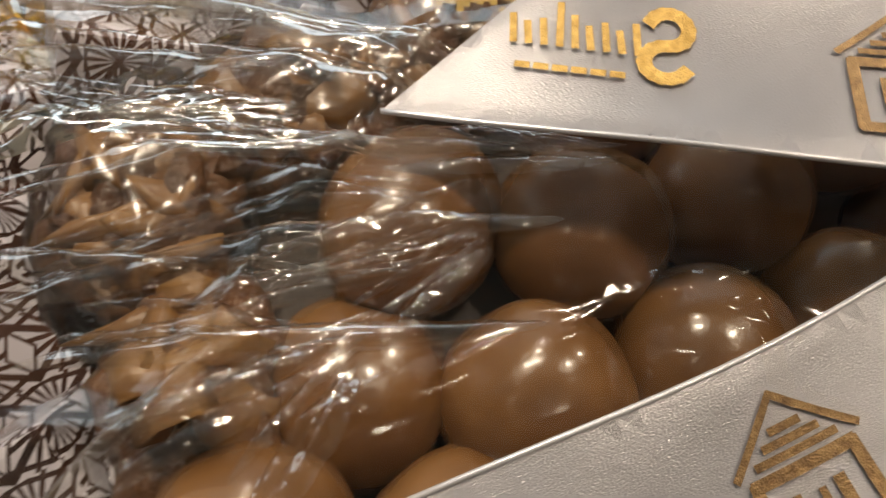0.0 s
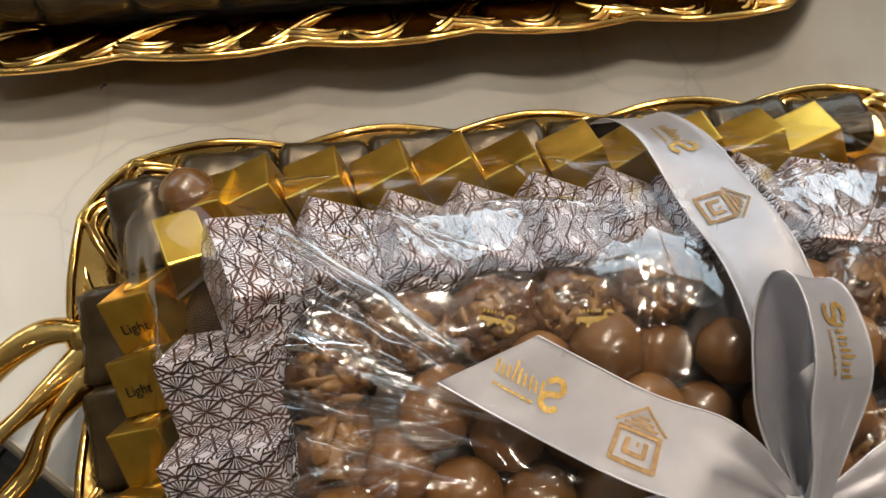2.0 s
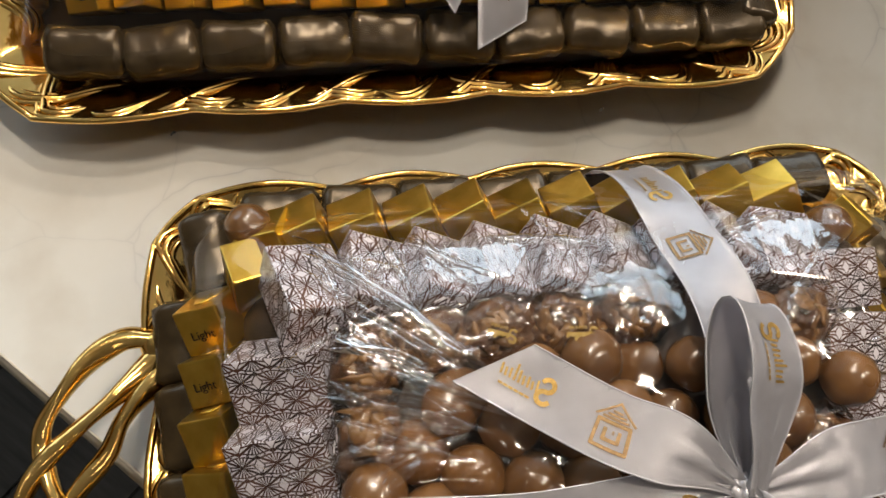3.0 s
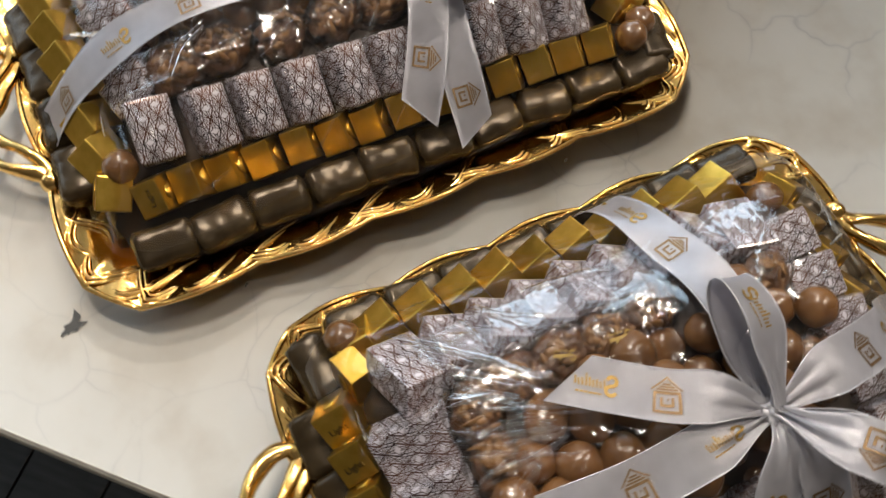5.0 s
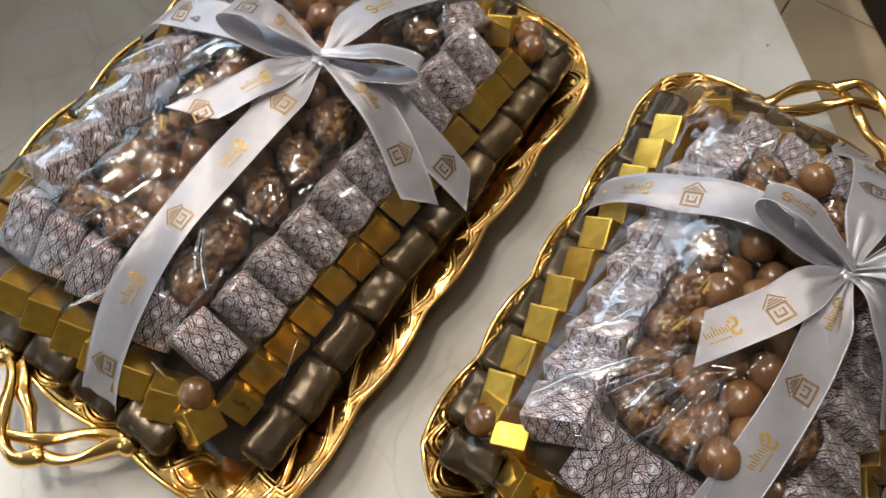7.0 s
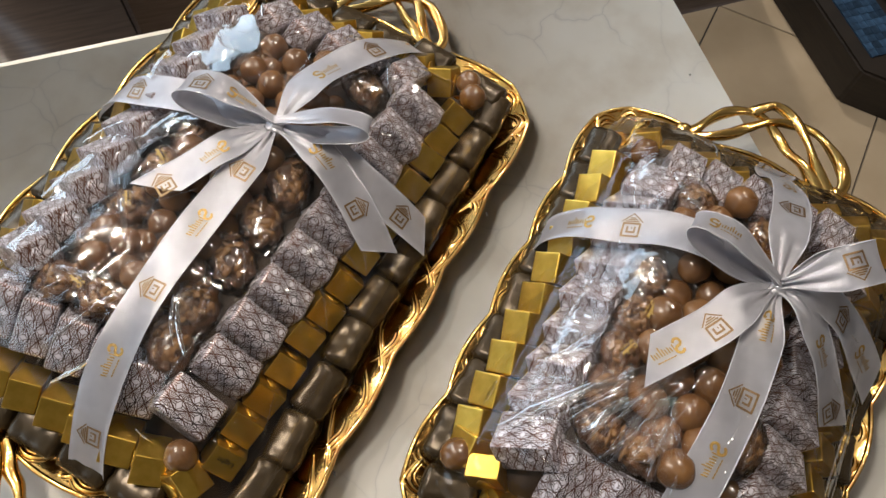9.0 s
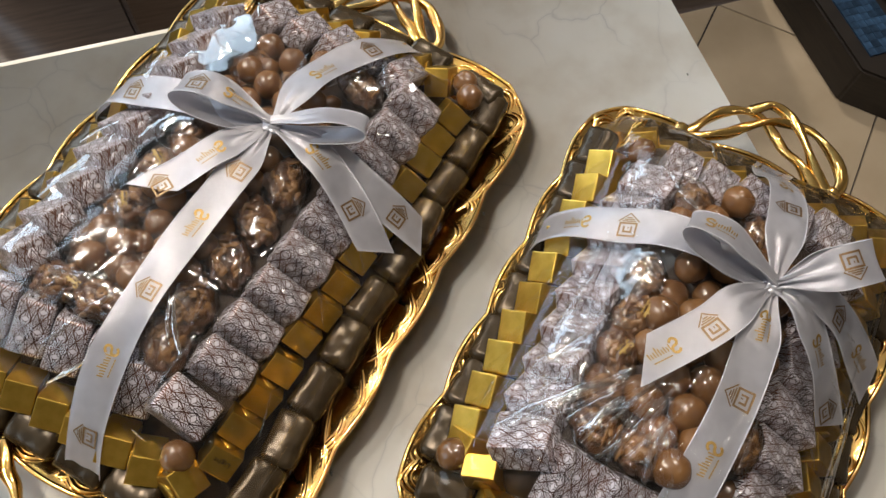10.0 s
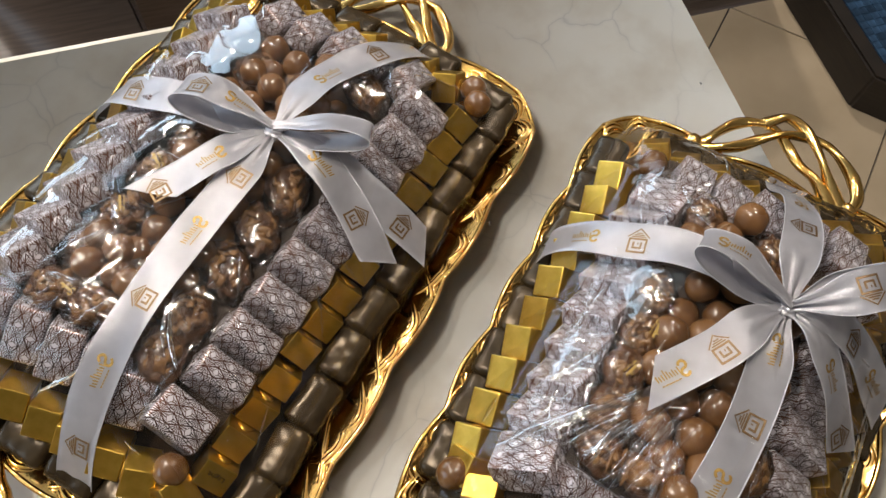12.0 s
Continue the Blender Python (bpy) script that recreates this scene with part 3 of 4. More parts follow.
def flap(kind, bm, mat, parent, m, name):
    """A folded end of the wrapping; alike ones share the mesh."""
    if kind not in MESHES:
        ob = part(name, bm, mat, parent)
        MESHES[kind] = ob.data
    else:
        bm.free()
        ob = new(name, MESHES[kind])
        ob.parent = parent
    ob.matrix_basis = m


def make_flap(wide, tall):
    """A thin pointed fold lying against an end face."""
    bm = bmesh.new()
    a = [bm.verts.new(q) for q in ((-wide / 2, -tall, 0), (wide / 2, -tall, 0), (0.12 * wide, tall * 0.7, 0), (-0.12 * wide, tall * 0.7, 0))]
    b = [bm.verts.new(v.co * 0.96 + Vector((0, 0, 0.0007))) for v in a]
    bm.faces.new(a[::-1])
    bm.faces.new(b)
    for k in range(4):
        bm.faces.new((a[k], a[(k + 1) % 4], b[(k + 1) % 4], b[k]))
    return bm


def gold(x, y, z, rz, tilt=40, roll=24, size=(0.88, 1, 1)):
    m = placed(x, y, z, rz, tilt, roll + rnd.uniform(-5, 5)) @ Matrix.Diagonal((*size, 1)) @ Matrix.Scale(1.04, 4)
    ob = piece("gold", make_gold, FOIL, m, "matt gold foil-wrapped chocolate cube under clear film", "chocolate", "gold chocolates", "gold_chocolate")
    for k in (-1, 1):
        flap("gold_flap", make_flap(0.0225, 0.011), FOIL, ob, pose(k * 0.0133, 0, -0.001, 90, 0, 90 * k), "foil_fold")
    return ob


def word_on(cube):
    """The word printed on a cube's upper face, near its edge."""
    text = bpy.data.curves.new("printed_word", "FONT")
    text.body, text.size, text.align_x = "Light", 0.0068, "CENTER"
    text.materials.append(TRIM)
    ob = new("printed_word", text)
    ob.parent = cube
    ob["label"] = "small dark printed word"
    ob.matrix_basis = pose(0.004, 0, 0.01335, 0, 0, 90)


def brown(x, y, z, rz, tilt=12):
    k = rnd.randrange(4)
    return piece(f"brown{k}", lambda: make_brown(k), BROWN, placed(x, y, z, rz + rnd.uniform(-4, 4), tilt + rnd.uniform(-10, 10)), "dark brown foil-wrapped praline along the tray's rim", "praline", "brown pralines", "brown_praline")


def box(x, y, z, rz, tilt=38, roll=16, long=0.045, wide=0.0318, soft=False):
    kind = f"{'pillow' if soft else 'box'}{long:.3f}{wide:.3f}"
    ob = piece(kind, lambda: make_box(wide, long, 0.025, soft), PAPER, placed(x, y, z, rz, tilt, roll, 0.7), "chocolate bar wrapped in white paper with bronze fan pattern", "chocolate bar", "patterned bars", "patterned_bar")
    for k in (-1, 1):
        flap(f"flap{wide:.3f}", with_uv(make_flap(wide * 0.9, 0.0105)), PAPER, ob, pose(0, k * (long / 2 + 0.0002), 0, 90, 0, 90 + 90 * k), "paper_fold")
    return ob


def ball(x, y, z, kind=None, turn=None, size=1.0):
    k = rnd.randrange(4) if kind is None else kind
    long = (1.0, 1.06, 1.12, 1.3)[k]
    m = pose(x, y, z, rnd.uniform(0, 40), rnd.uniform(0, 40), rnd.uniform(0, 180) if turn is None else turn) @ Matrix.Scale(size, 4)
    return piece(f"ball{k}", lambda: make_ball(k, long), MILK, m, "glossy milk chocolate dragee ball", "dragee", "chocolate balls", "chocolate_ball")


def cluster(x, y, z, rz, seed, tilt=0, length=0.04, width=0.03, height=0.024, wrapped=True):
    ob = tagged(new("nut_cluster"), "caramel nut cluster in a crinkled clear wrapper" if wrapped else "bare caramel nut cluster", "nut cluster", "nut clusters")
    ob.matrix_basis = pose(x, y, z) @ pose(0, 0, 0, tilt, 0, rz)
    core, nuts = make_cluster(seed, length, width, height) if wrapped else make_cluster(seed, length, width, height, 0.0062, 9)
    part("brittle", core, CRUNCH, ob)
    part("nut_pieces", nuts, NUT, ob, "pale roasted nut pieces")
    if wrapped:
        w = part("wrapper", make_wrap(seed, length, width, height), WRAP, ob, "crinkled clear wrapper")
        w.visible_shadow = False
    return ob


# large tray: near side
for k in range(10):
    brown(0.099 + 0.0437 * k, 0.4105, 0.0315, 0)
gold(0.079, 0.459, 0.045, -25, 30)
for k in range(14):
    cube = gold(0.106 + 0.0276 * k, 0.444 - 0.0008 * k, 0.047, 0, 30, -30, (0.8, 1, 0.82))
    if k == 0:
        word_on(cube)
for k in range(9):
    box(0.162 + 0.0350 * k, 0.474 - 0.0014 * k, 0.068, 0, 34, 24, 0.045, 0.0275, soft=True)
box(0.123, 0.482, 0.067, -8, 30, 10, soft=True)
# left side
for k in range(5):
    box(0.123, 0.522 + 0.0335 * k, 0.066, -90, roll=26, wide=0.0275, soft=True)
for k in range(6):
    gold(0.079, 0.490 + 0.029 * k, 0.046, -90)
    brown(0.058, 0.49 + 0.046 * k, 0.03, -90) if k < 4 else None
# right side
for k in range(5):
    box(0.471, 0.489 + 0.0345 * k, 0.067, 90, 34, -24, 0.045, 0.0275, soft=True)
for k in range(7):
    gold(0.500, 0.462 + 0.029 * k, 0.045, 90)
brown(0.513, 0.428, 0.033, 75)
for k in range(5):
    brown(0.527, 0.49 + 0.046 * k, 0.03, 90)
# far side
for k in range(9):
    box(0.166 + 0.0335 * k, 0.662, 0.079, 180, 34, -22)
for k in range(13):
    gold(0.11 + 0.03 * k, 0.692, 0.052, 180)
for k in range(9):
    brown(0.10 + 0.0459 * k, 0.714, 0.033, 180)
for x, y, z in ((0.092, 0.468, 0.058), (0.491, 0.428, 0.052), (0.506, 0.440, 0.048)):
    ball(x, y, z, 0)
# nut clusters and balls within
for k, (x, y, rz) in enumerate(((0.155, 0.513, 20), (0.189, 0.515, 10), (0.235, 0.512, 25), (0.275, 0.512, 30), (0.315, 0.511, 15), (0.365, 0.508, 25), (0.432, 0.509, 40))):
    cluster(x, y + 0.002, 0.084, rz + 10, 11 + k, 24, 0.046, 0.033, 0.017)
for k, (x, y) in enumerate(((0.160, 0.545), (0.160, 0.581), (0.157, 0.618), (0.20, 0.615), (0.235, 0.612), (0.28, 0.612), (0.32, 0.608), (0.40, 0.56))):
    cluster(x, y, 0.083, 90 + 13 * k, 31 + k, 0)


def settle(spots, gap=0.0235, low=0.08, high=0.09):
    """Push balls apart until none overlaps, within a layer of some depth."""
    spots = [Vector(p) for p in spots]
    for _ in range(60):
        for i, p in enumerate(spots):
            for q in spots[i + 1:]:
                d = p - q
                if 1e-6 < d.length < gap:
                    push = d.normalized() * (gap - d.length) * 0.3
                    push.z *= 0.7
                    p += push
                    q -= push
        for p in spots:
            p.z = min(max(p.z, low), high)
    return spots


spots = [(0.19 + 0.0225 * k + 0.011 * (row % 2) + rnd.uniform(-0.002, 0.002), 0.538 + 0.0215 * row + rnd.uniform(-0.002, 0.002), 0.086 + rnd.uniform(-0.003, 0.003)) for row in range(3) for k in range(10)]
spots += [(x, y, 0.086) for x, y in ((0.40, 0.585), (0.418, 0.575), (0.425, 0.6), (0.37, 0.61), (0.435, 0.55))]


def wrapped_ball(x, y, z):
    """A ball in a loose twist of clear wrap."""
    ob = ball(x, y, z, 0)
    ob["label"] = "milk chocolate ball in a loose clear wrapper"
    w = part("wrapper", make_wrap(int(x * 1000 + y * 370), 0.029, 0.027, 0.026), WRAP, ob, "loose clear wrapper")
    w.visible_shadow = False


for p in settle(spots):
    if p.x < 0.235 or p.y > 0.592 and p.x < 0.35:
        wrapped_ball(*p)
    else:
        ball(*p, rnd.choice((0, 0, 1)))
# balls in twists of clear wrap
for x, y, z in ((0.185, 0.606, 0.090), (0.208, 0.612, 0.091), (0.205, 0.590, 0.093), (0.186, 0.567, 0.091), (0.26, 0.600, 0.093), (0.30, 0.598, 0.093), (0.395, 0.60, 0.091)):
    wrapped_ball(x, y, z)

# small tray: far side
for k in range(8):
    brown(0.205 + 0.0435 * k, 0.302, 0.031, 180)
for k in range(10):
    gold(0.218 + 0.0292 * k, 0.286, 0.053, 180, 40, 24, (0.95, 1, 1))
box(0.218, 0.2465, 0.083, 196, 28, -26, 0.046, 0.034)
for k in range(7):
    box(0.2495 + 0.0305 * k, 0.2475, 0.083, 180, 34, -28, 0.044, 0.0305)
box(0.456, 0.243, 0.088, 172, 18, -6, 0.042, 0.034)
gold(0.2, 0.281, 0.053, 165, 43)
gold(0.193, 0.258, 0.05, -60, 30)
# left side
gold(0.1875, 0.264, 0.0615, 20, -20, 6, (0.66, 1.0, 0.9))
for k in range(7):
    cube = gold(0.170, 0.243 - 0.0275 * k, 0.052, -90, 30, 24)
    if k < 2:
        word_on(cube)
for k in range(6):
    box(0.205, 0.207 - 0.0355 * k, 0.080, -90, 22, 30, 0.048, 0.033)
brown(0.166, 0.283, 0.037, -75)
for k in range(5):
    brown(0.150, 0.238 - 0.045 * k, 0.031, -90)
# right side
for k in range(5):
    box(0.482, 0.228 - 0.0325 * k, 0.084, 90, 14, -12, 0.045, 0.030)
for k in range(9):
    gold(0.523, 0.262 - 0.0275 * k, 0.050, 90)
for k in range(6):
    brown(0.545, 0.25 - 0.044 * k, 0.031, 90)
# near side
for k in range(7):
    box(0.255 + 0.034 * k, 0.084, 0.080, 0, 34, 24)
for k in range(11):
    gold(0.205 + 0.0285 * k, 0.049, 0.049, 0)
for k in range(8):
    brown(0.20 + 0.0445 * k, 0.028, 0.031, 0)
ball(0.189, 0.289, 0.058, 1)
ball(0.505, 0.262, 0.062, 1)
# within
for k, (x, y, rz) in enumerate(((0.243, 0.205, 70), (0.241, 0.172, 80), (0.272, 0.213, 0), (0.303, 0.215, 15), (0.335, 0.214, -10), (0.447, 0.207, 30), (0.445, 0.145, 60), (0.28, 0.115, 0), (0.370, 0.219, 20))):
    cluster(x, y, 0.103, rz, 51 + k, 0, 0.038, 0.028, 0.022, k not in (1,))
upper = ((0.286, 0.152, 0), (0.308, 0.150, 1), (0.302, 0.171, 0), (0.277, 0.183, 3), (0.263, 0.165, 1), (0.240, 0.150, 0), (0.330, 0.146, 0), (0.326, 0.166, 0),
                (0.350, 0.152, 1), (0.366, 0.191, 0), (0.385, 0.189, 0), (0.380, 0.168, 0), (0.437, 0.187, 1), (0.458, 0.178, 1), (0.428, 0.162, 2), (0.411, 0.149, 0), (0.260, 0.142, 3),
                (0.345, 0.193, 0), (0.315, 0.190, 0), (0.295, 0.130, 0), (0.318, 0.128, 1), (0.342, 0.128, 0), (0.366, 0.130, 0), (0.39, 0.125, 0), (0.415, 0.125, 0), (0.436, 0.135, 0),
                (0.40, 0.165, 0), (0.352, 0.172, 0), (0.408, 0.185, 0), (0.424, 0.205, 0))
for p, (_, _, k) in zip(settle([(x + 0.003, y, 0.105 + rnd.uniform(-0.004, 0.004)) for x, y, _ in upper], 0.0262, 0.098, 0.109), upper):
    ball(*p, k, 40 if k == 3 else None, 1.13 if p.x < 0.36 else 1.03)
# a second layer below, seen between the upper balls
for i in range(8):
    for j in range(4):
        ball(0.250 + 0.026 * i + 0.011 * (j % 2), 0.105 + 0.026 * j, 0.081 + rnd.uniform(-0.002, 0.002), rnd.choice((0, 0, 1)))
for i in range(10):
    for j in range(4):
        ball(0.175 + 0.026 * i + 0.011 * (j % 2), 0.528 + 0.026 * j, 0.066 + rnd.uniform(-0.002, 0.002), rnd.choice((0, 0, 1)))

# ---- cellophane ----


def film_patch(parent, x, y, z, long, wide, turn, rise_x, rise_y, bulge=0.002):
    """A taut facet of layered film with a ragged edge, sloping by rise_x and rise_y."""
    bm = bmesh.new()
    grid = []
    c, d = math.cos(math.radians(turn)), math.sin(math.radians(turn))
    for i in range(25):
        row = []
        for j in range(17):
            f, g = i / 12 - 1, j / 8 - 1
            rag = 1 + 0.35 * noise.noise(Vector((f * 1.1 + x * 90, g * 1.1 + y * 70, 0)))
            u, v = f * long / 2 * rag * (1 - 0.25 * g * g), g * wide / 2 * rag * (1 - 0.2 * f * f)
            dx, dy = u * c - v * d, u * d + v * c
            h = z + rise_x * dx + rise_y * dy + bulge * (1 - f * f) * (1 - g * g) + 0.0011 * noise.noise(Vector((dx * 34, dy * 34, x * 50)))
            row.append(bm.verts.new((x + dx - parent.location.x, y + dy - parent.location.y, h)))
        grid.append(row)
    for i in range(24):
        for j in range(16):
            bm.faces.new((grid[i][j], grid[i + 1][j], grid[i + 1][j + 1], grid[i][j + 1]))
    part("film_facet", bm, LAYERS, parent, "taut shiny facet of layered film").visible_shadow = False


def cellophane(cx, cy, a, b, stops, seed, label, creases, folds, calm, swell=0.0):
    r = random.Random(seed)
    lines = list(creases)
    for _ in range(46):
        u, v = r.uniform(-a, a), r.uniform(-b, b)
        w = r.gauss(0.5, 0.9)
        ln = r.uniform(0.04, 0.16)
        lines.append((u, v, u + ln * math.cos(w), v + ln * math.sin(w), r.uniform(0.001, 0.0032), r.uniform(0.0018, 0.004)))

    def height(u, v):
        z = profile(stops, inset_of(u, v, a, b))
        z += swell * max(0, v / b) ** 2 * math.exp(-((inset_of(u, v, a, b) - 0.035) / 0.016) ** 2)
        fade = min(1, max(0, inset_of(u, v, a, b) / 0.02))
        p, q = u * 0.86 - v * 0.5, u * 0.5 + v * 0.86
        fade *= 1 - 0.9 * math.exp(-((u - calm[0]) ** 2 + (v - calm[1]) ** 2) / calm[2])
        z += fade * (0.003 * noise.noise(Vector((u * 18, v * 24, seed))) + 0.0009 * (1 - abs(noise.noise(Vector((p * 10, q * 42, seed + 4))))) ** 2)
        for u0, v0, u1, v1, hh, ww in lines:
            du, dv = u1 - u0, v1 - v0
            t = ((u - u0) * du + (v - v0) * dv) / (du * du + dv * dv)
            if -0.1 < t < 1.1:
                d = abs((u - u0) * dv - (v - v0) * du) / math.hypot(du, dv)
                if d < ww * 3:
                    z += fade * hh * math.exp(-d / ww) * max(0, 1 - abs(2 * t - 1) ** 3)
        return z

    ob = link("cellophane_wrap", sheet(a, b, height, 230, 165), CELLO)
    ob.location = (cx, cy, 0)
    ob.visible_shadow = False
    # stiff folds standing on the film
    for x0, y0, x1, y1, wide, tall in folds:
        p0, p1 = Vector((x0 - cx, y0 - cy)), Vector((x1 - cx, y1 - cy))
        side = Vector((-(p1 - p0).y, (p1 - p0).x)).normalized()
        bend = r.uniform(-0.05, 0.05) * (p1 - p0).length
        bm = bmesh.new()
        grid = []
        for k in range(41):
            t = k / 40
            c = p0.lerp(p1, t) + side * bend * 4 * t * (1 - t)
            taper = (4 * t * (1 - t)) ** 0.6 + 0.05
            row = []
            for q in range(9):
                f = q / 8 * 2 - 1
                w = c + side * f * wide * taper * (1 + 0.25 * noise.noise(Vector((t * 6, x0 * 99, 0))))
                lift = (1 - f * f) * tall * taper + 0.0006 * noise.noise(Vector((t * 14, f * 2, y0 * 77)))
                row.append(bm.verts.new((w.x, w.y, height(w.x, w.y) + 0.0007 + lift)))
            grid.append(row)
        for k in range(40):
            for q in range(8):
                bm.faces.new((grid[k][q], grid[k + 1][q], grid[k + 1][q + 1], grid[k][q + 1]))
        f = part("film_fold", bm, PLEAT, ob, "shiny folded pleat of clear film")
        f.visible_shadow = False
    return tagged(ob, label, "wrapping")


FOLDS_A = [(0.199, 0.673, 0.256, 0.669, 0.009, 0.003), (0.16, 0.672, 0.21, 0.667, 0.007, 0.003), (0.25, 0.668, 0.296, 0.666, 0.006, 0.003), (0.375, 0.668, 0.425, 0.60, 0.018, 0.0048),
           (0.282, 0.645, 0.34, 0.60, 0.012, 0.0034), (0.161, 0.619, 0.167, 0.571, 0.003, 0.002), (0.183, 0.521, 0.149, 0.491, 0.002, 0.002), (0.10, 0.60, 0.17, 0.56, 0.003, 0.002),
           (0.15, 0.635, 0.21, 0.60, 0.003, 0.002), (0.10, 0.50, 0.16, 0.49, 0.002, 0.0015), (0.42, 0.47, 0.46, 0.50, 0.003, 0.002), (0.20, 0.58, 0.25, 0.63, 0.003, 0.002)]
FOLDS_B = []
for x0, y0, x1, y1 in ((0.236, 0.226, 0.268, 0.200), (0.235, 0.220, 0.278, 0.190), (0.228, 0.208, 0.303, 0.177), (0.278, 0.190, 0.306, 0.178), (0.224, 0.195, 0.280, 0.181),
                       (0.250, 0.179, 0.282, 0.172), (0.252, 0.180, 0.280, 0.179), (0.260, 0.168, 0.282, 0.173), (0.230, 0.184, 0.256, 0.173), (0.228, 0.167, 0.262, 0.168), (0.242, 0.155, 0.263, 0.165), (0.230, 0.216, 0.266, 0.201)):
    for k in range(3):
        o = 0.0022 * (k - 1) + rnd.uniform(-0.0008, 0.0008)
        FOLDS_B.append((x0 + rnd.uniform(-0.006, 0.004), y0 + o * 1.2, x1 + rnd.uniform(-0.006, 0.004), y1 + o, rnd.uniform(0.0007, 0.002), rnd.uniform(0.0006, 0.0014)))
FOLDS_B += [(0.226, 0.258, 0.298, 0.193, 0.0028, 0.0026), (0.240, 0.250, 0.290, 0.203, 0.0018, 0.0016), (0.218, 0.252, 0.285, 0.196, 0.0018, 0.0018), (0.212, 0.274, 0.296, 0.180, 0.0045, 0.0022), (0.222, 0.258, 0.300, 0.190, 0.003, 0.0016), (0.24, 0.245, 0.262, 0.252, 0.0025, 0.001), (0.233, 0.231, 0.296, 0.181, 0.004, 0.0032), (0.200, 0.207, 0.232, 0.222, 0.002, 0.002), (0.214, 0.195, 0.292, 0.170, 0.0025, 0.002), (0.231, 0.172, 0.262, 0.168, 0.002, 0.002),
           (0.270, 0.268, 0.295, 0.233, 0.003, 0.002), (0.257, 0.262, 0.265, 0.233, 0.003, 0.002), (0.225, 0.263, 0.233, 0.231, 0.003, 0.002), (0.237, 0.256, 0.273, 0.240, 0.002, 0.002),
           (0.222, 0.185, 0.284, 0.159, 0.002, 0.002), (0.206, 0.208, 0.249, 0.184, 0.002, 0.002), (0.216, 0.262, 0.270, 0.215, 0.003, 0.0025), (0.263, 0.267, 0.308, 0.238, 0.003, 0.002),
           (0.340, 0.224, 0.384, 0.220, 0.014, 0.0016), (0.272, 0.25, 0.322, 0.254, 0.013, 0.0012), (0.425, 0.25, 0.475, 0.248, 0.012, 0.0014), (0.42, 0.25, 0.46, 0.262, 0.002, 0.0015), (0.43, 0.20, 0.46, 0.235, 0.003, 0.002), (0.20, 0.16, 0.26, 0.178, 0.0018, 0.0018),
           (0.19, 0.14, 0.25, 0.152, 0.0018, 0.0018), (0.30, 0.262, 0.36, 0.252, 0.003, 0.002)]
# fine taut pleats fanning out from the bows
fine = random.Random(21)
for folds, kx, ky, a, b, n in ((FOLDS_A, 0.342, 0.534, 0.20, 0.135, 44), (FOLDS_B, 0.388, 0.134, 0.175, 0.125, 30)):
    cx, cy = (AX, AY) if folds is FOLDS_A else (BX, BY)
    for _ in range(n):
        x, y = cx + fine.uniform(-a, a), cy + fine.uniform(-b, b)
        w = math.atan2(y - ky, x - kx) + fine.gauss(0, 0.35)
        ln = fine.uniform(0.02, 0.06)
        x1 = min(max(x + ln * math.cos(w), cx - a), cx + a)
        y1 = min(max(y + ln * math.sin(w), cy - b), cy + b)
        if math.hypot(x1 - x, y1 - y) > 0.012:
            folds.append((x, y, x1, y1, fine.uniform(0.0006, 0.0016), fine.uniform(0.0006, 0.0013)))
wrap = cellophane(AX, AY, AA - 0.022, AB - 0.02, FILM_A, 3, "clear creased cellophane stretched over the large tray", [], FOLDS_A, (-0.0185, -0.047, 0.001), 0.012)
film_patch(wrap, 0.400, 0.622, 0.109, 0.062, 0.046, 40, 0.08, -0.36)
film_patch(wrap, 0.228, 0.660, 0.106, 0.050, 0.020, 5, -0.17, -0.26)
film_patch(wrap, 0.311, 0.612, 0.110, 0.030, 0.022, -60, -0.03, -0.32)
film_patch(wrap, 0.170, 0.655, 0.104, 0.030, 0.018, 20, -0.25, -0.24)
film_patch(wrap, 0.275, 0.664, 0.104, 0.036, 0.014, -25, -0.10, -0.29)
film_patch(wrap, 0.355, 0.670, 0.100, 0.034, 0.016, 15, 0.02, -0.34)
film_patch(wrap, 0.262, 0.596, 0.109, 0.010, 0.034, 20, -0.10, -0.30)
wrap = cellophane(BX, BY, BA - 0.018, BB - 0.012, FILM_B, 8, "clear creased cellophane stretched over the small tray",
           [(-0.13, 0.06, -0.06, 0.0, 0.004, 0.003), (-0.12, 0.0, -0.03, -0.01, 0.003, 0.002)], FOLDS_B, (-0.17, 0.10, 0.0004))
film_patch(wrap, 0.370, 0.222, 0.126, 0.034, 0.028, 100, 0.04, -0.60)
film_patch(wrap, 0.343, 0.226, 0.127, 0.022, 0.016, 20, 0.12, -0.72)

# ---- ribbons ----

# the maker's mark as plain shapes: a square within a square under a striped roof; a swash and upright bars
HOUSE = [[(-0.27, 0.05), (-0.27, -0.38), (0.27, -0.38), (0.27, 0.05), (-0.27, 0.05)], [(-0.12, -0.07), (-0.12, -0.24), (0.12, -0.24), (0.12, -0.07)], [(-0.02, -0.08), (-0.02, -0.12)],
         [(-0.34, 0.11), (0.0, 0.40), (0.34, 0.11)], [(-0.22, 0.125), (0.22, 0.125)], [(-0.15, 0.185), (0.15, 0.185)], [(-0.08, 0.245), (0.08, 0.245)]]
SWIRL = [[(-0.46 + 0.13 * math.cos(math.radians(20 + 25 * k)), 0.12 + 0.13 * math.sin(math.radians(20 + 25 * k))) for k in range(11)]
         + [(-0.46 + 0.14 * math.cos(math.radians(70 - 25 * k)), -0.14 + 0.13 * math.sin(math.radians(70 - 25 * k))) for k in range(10)]]
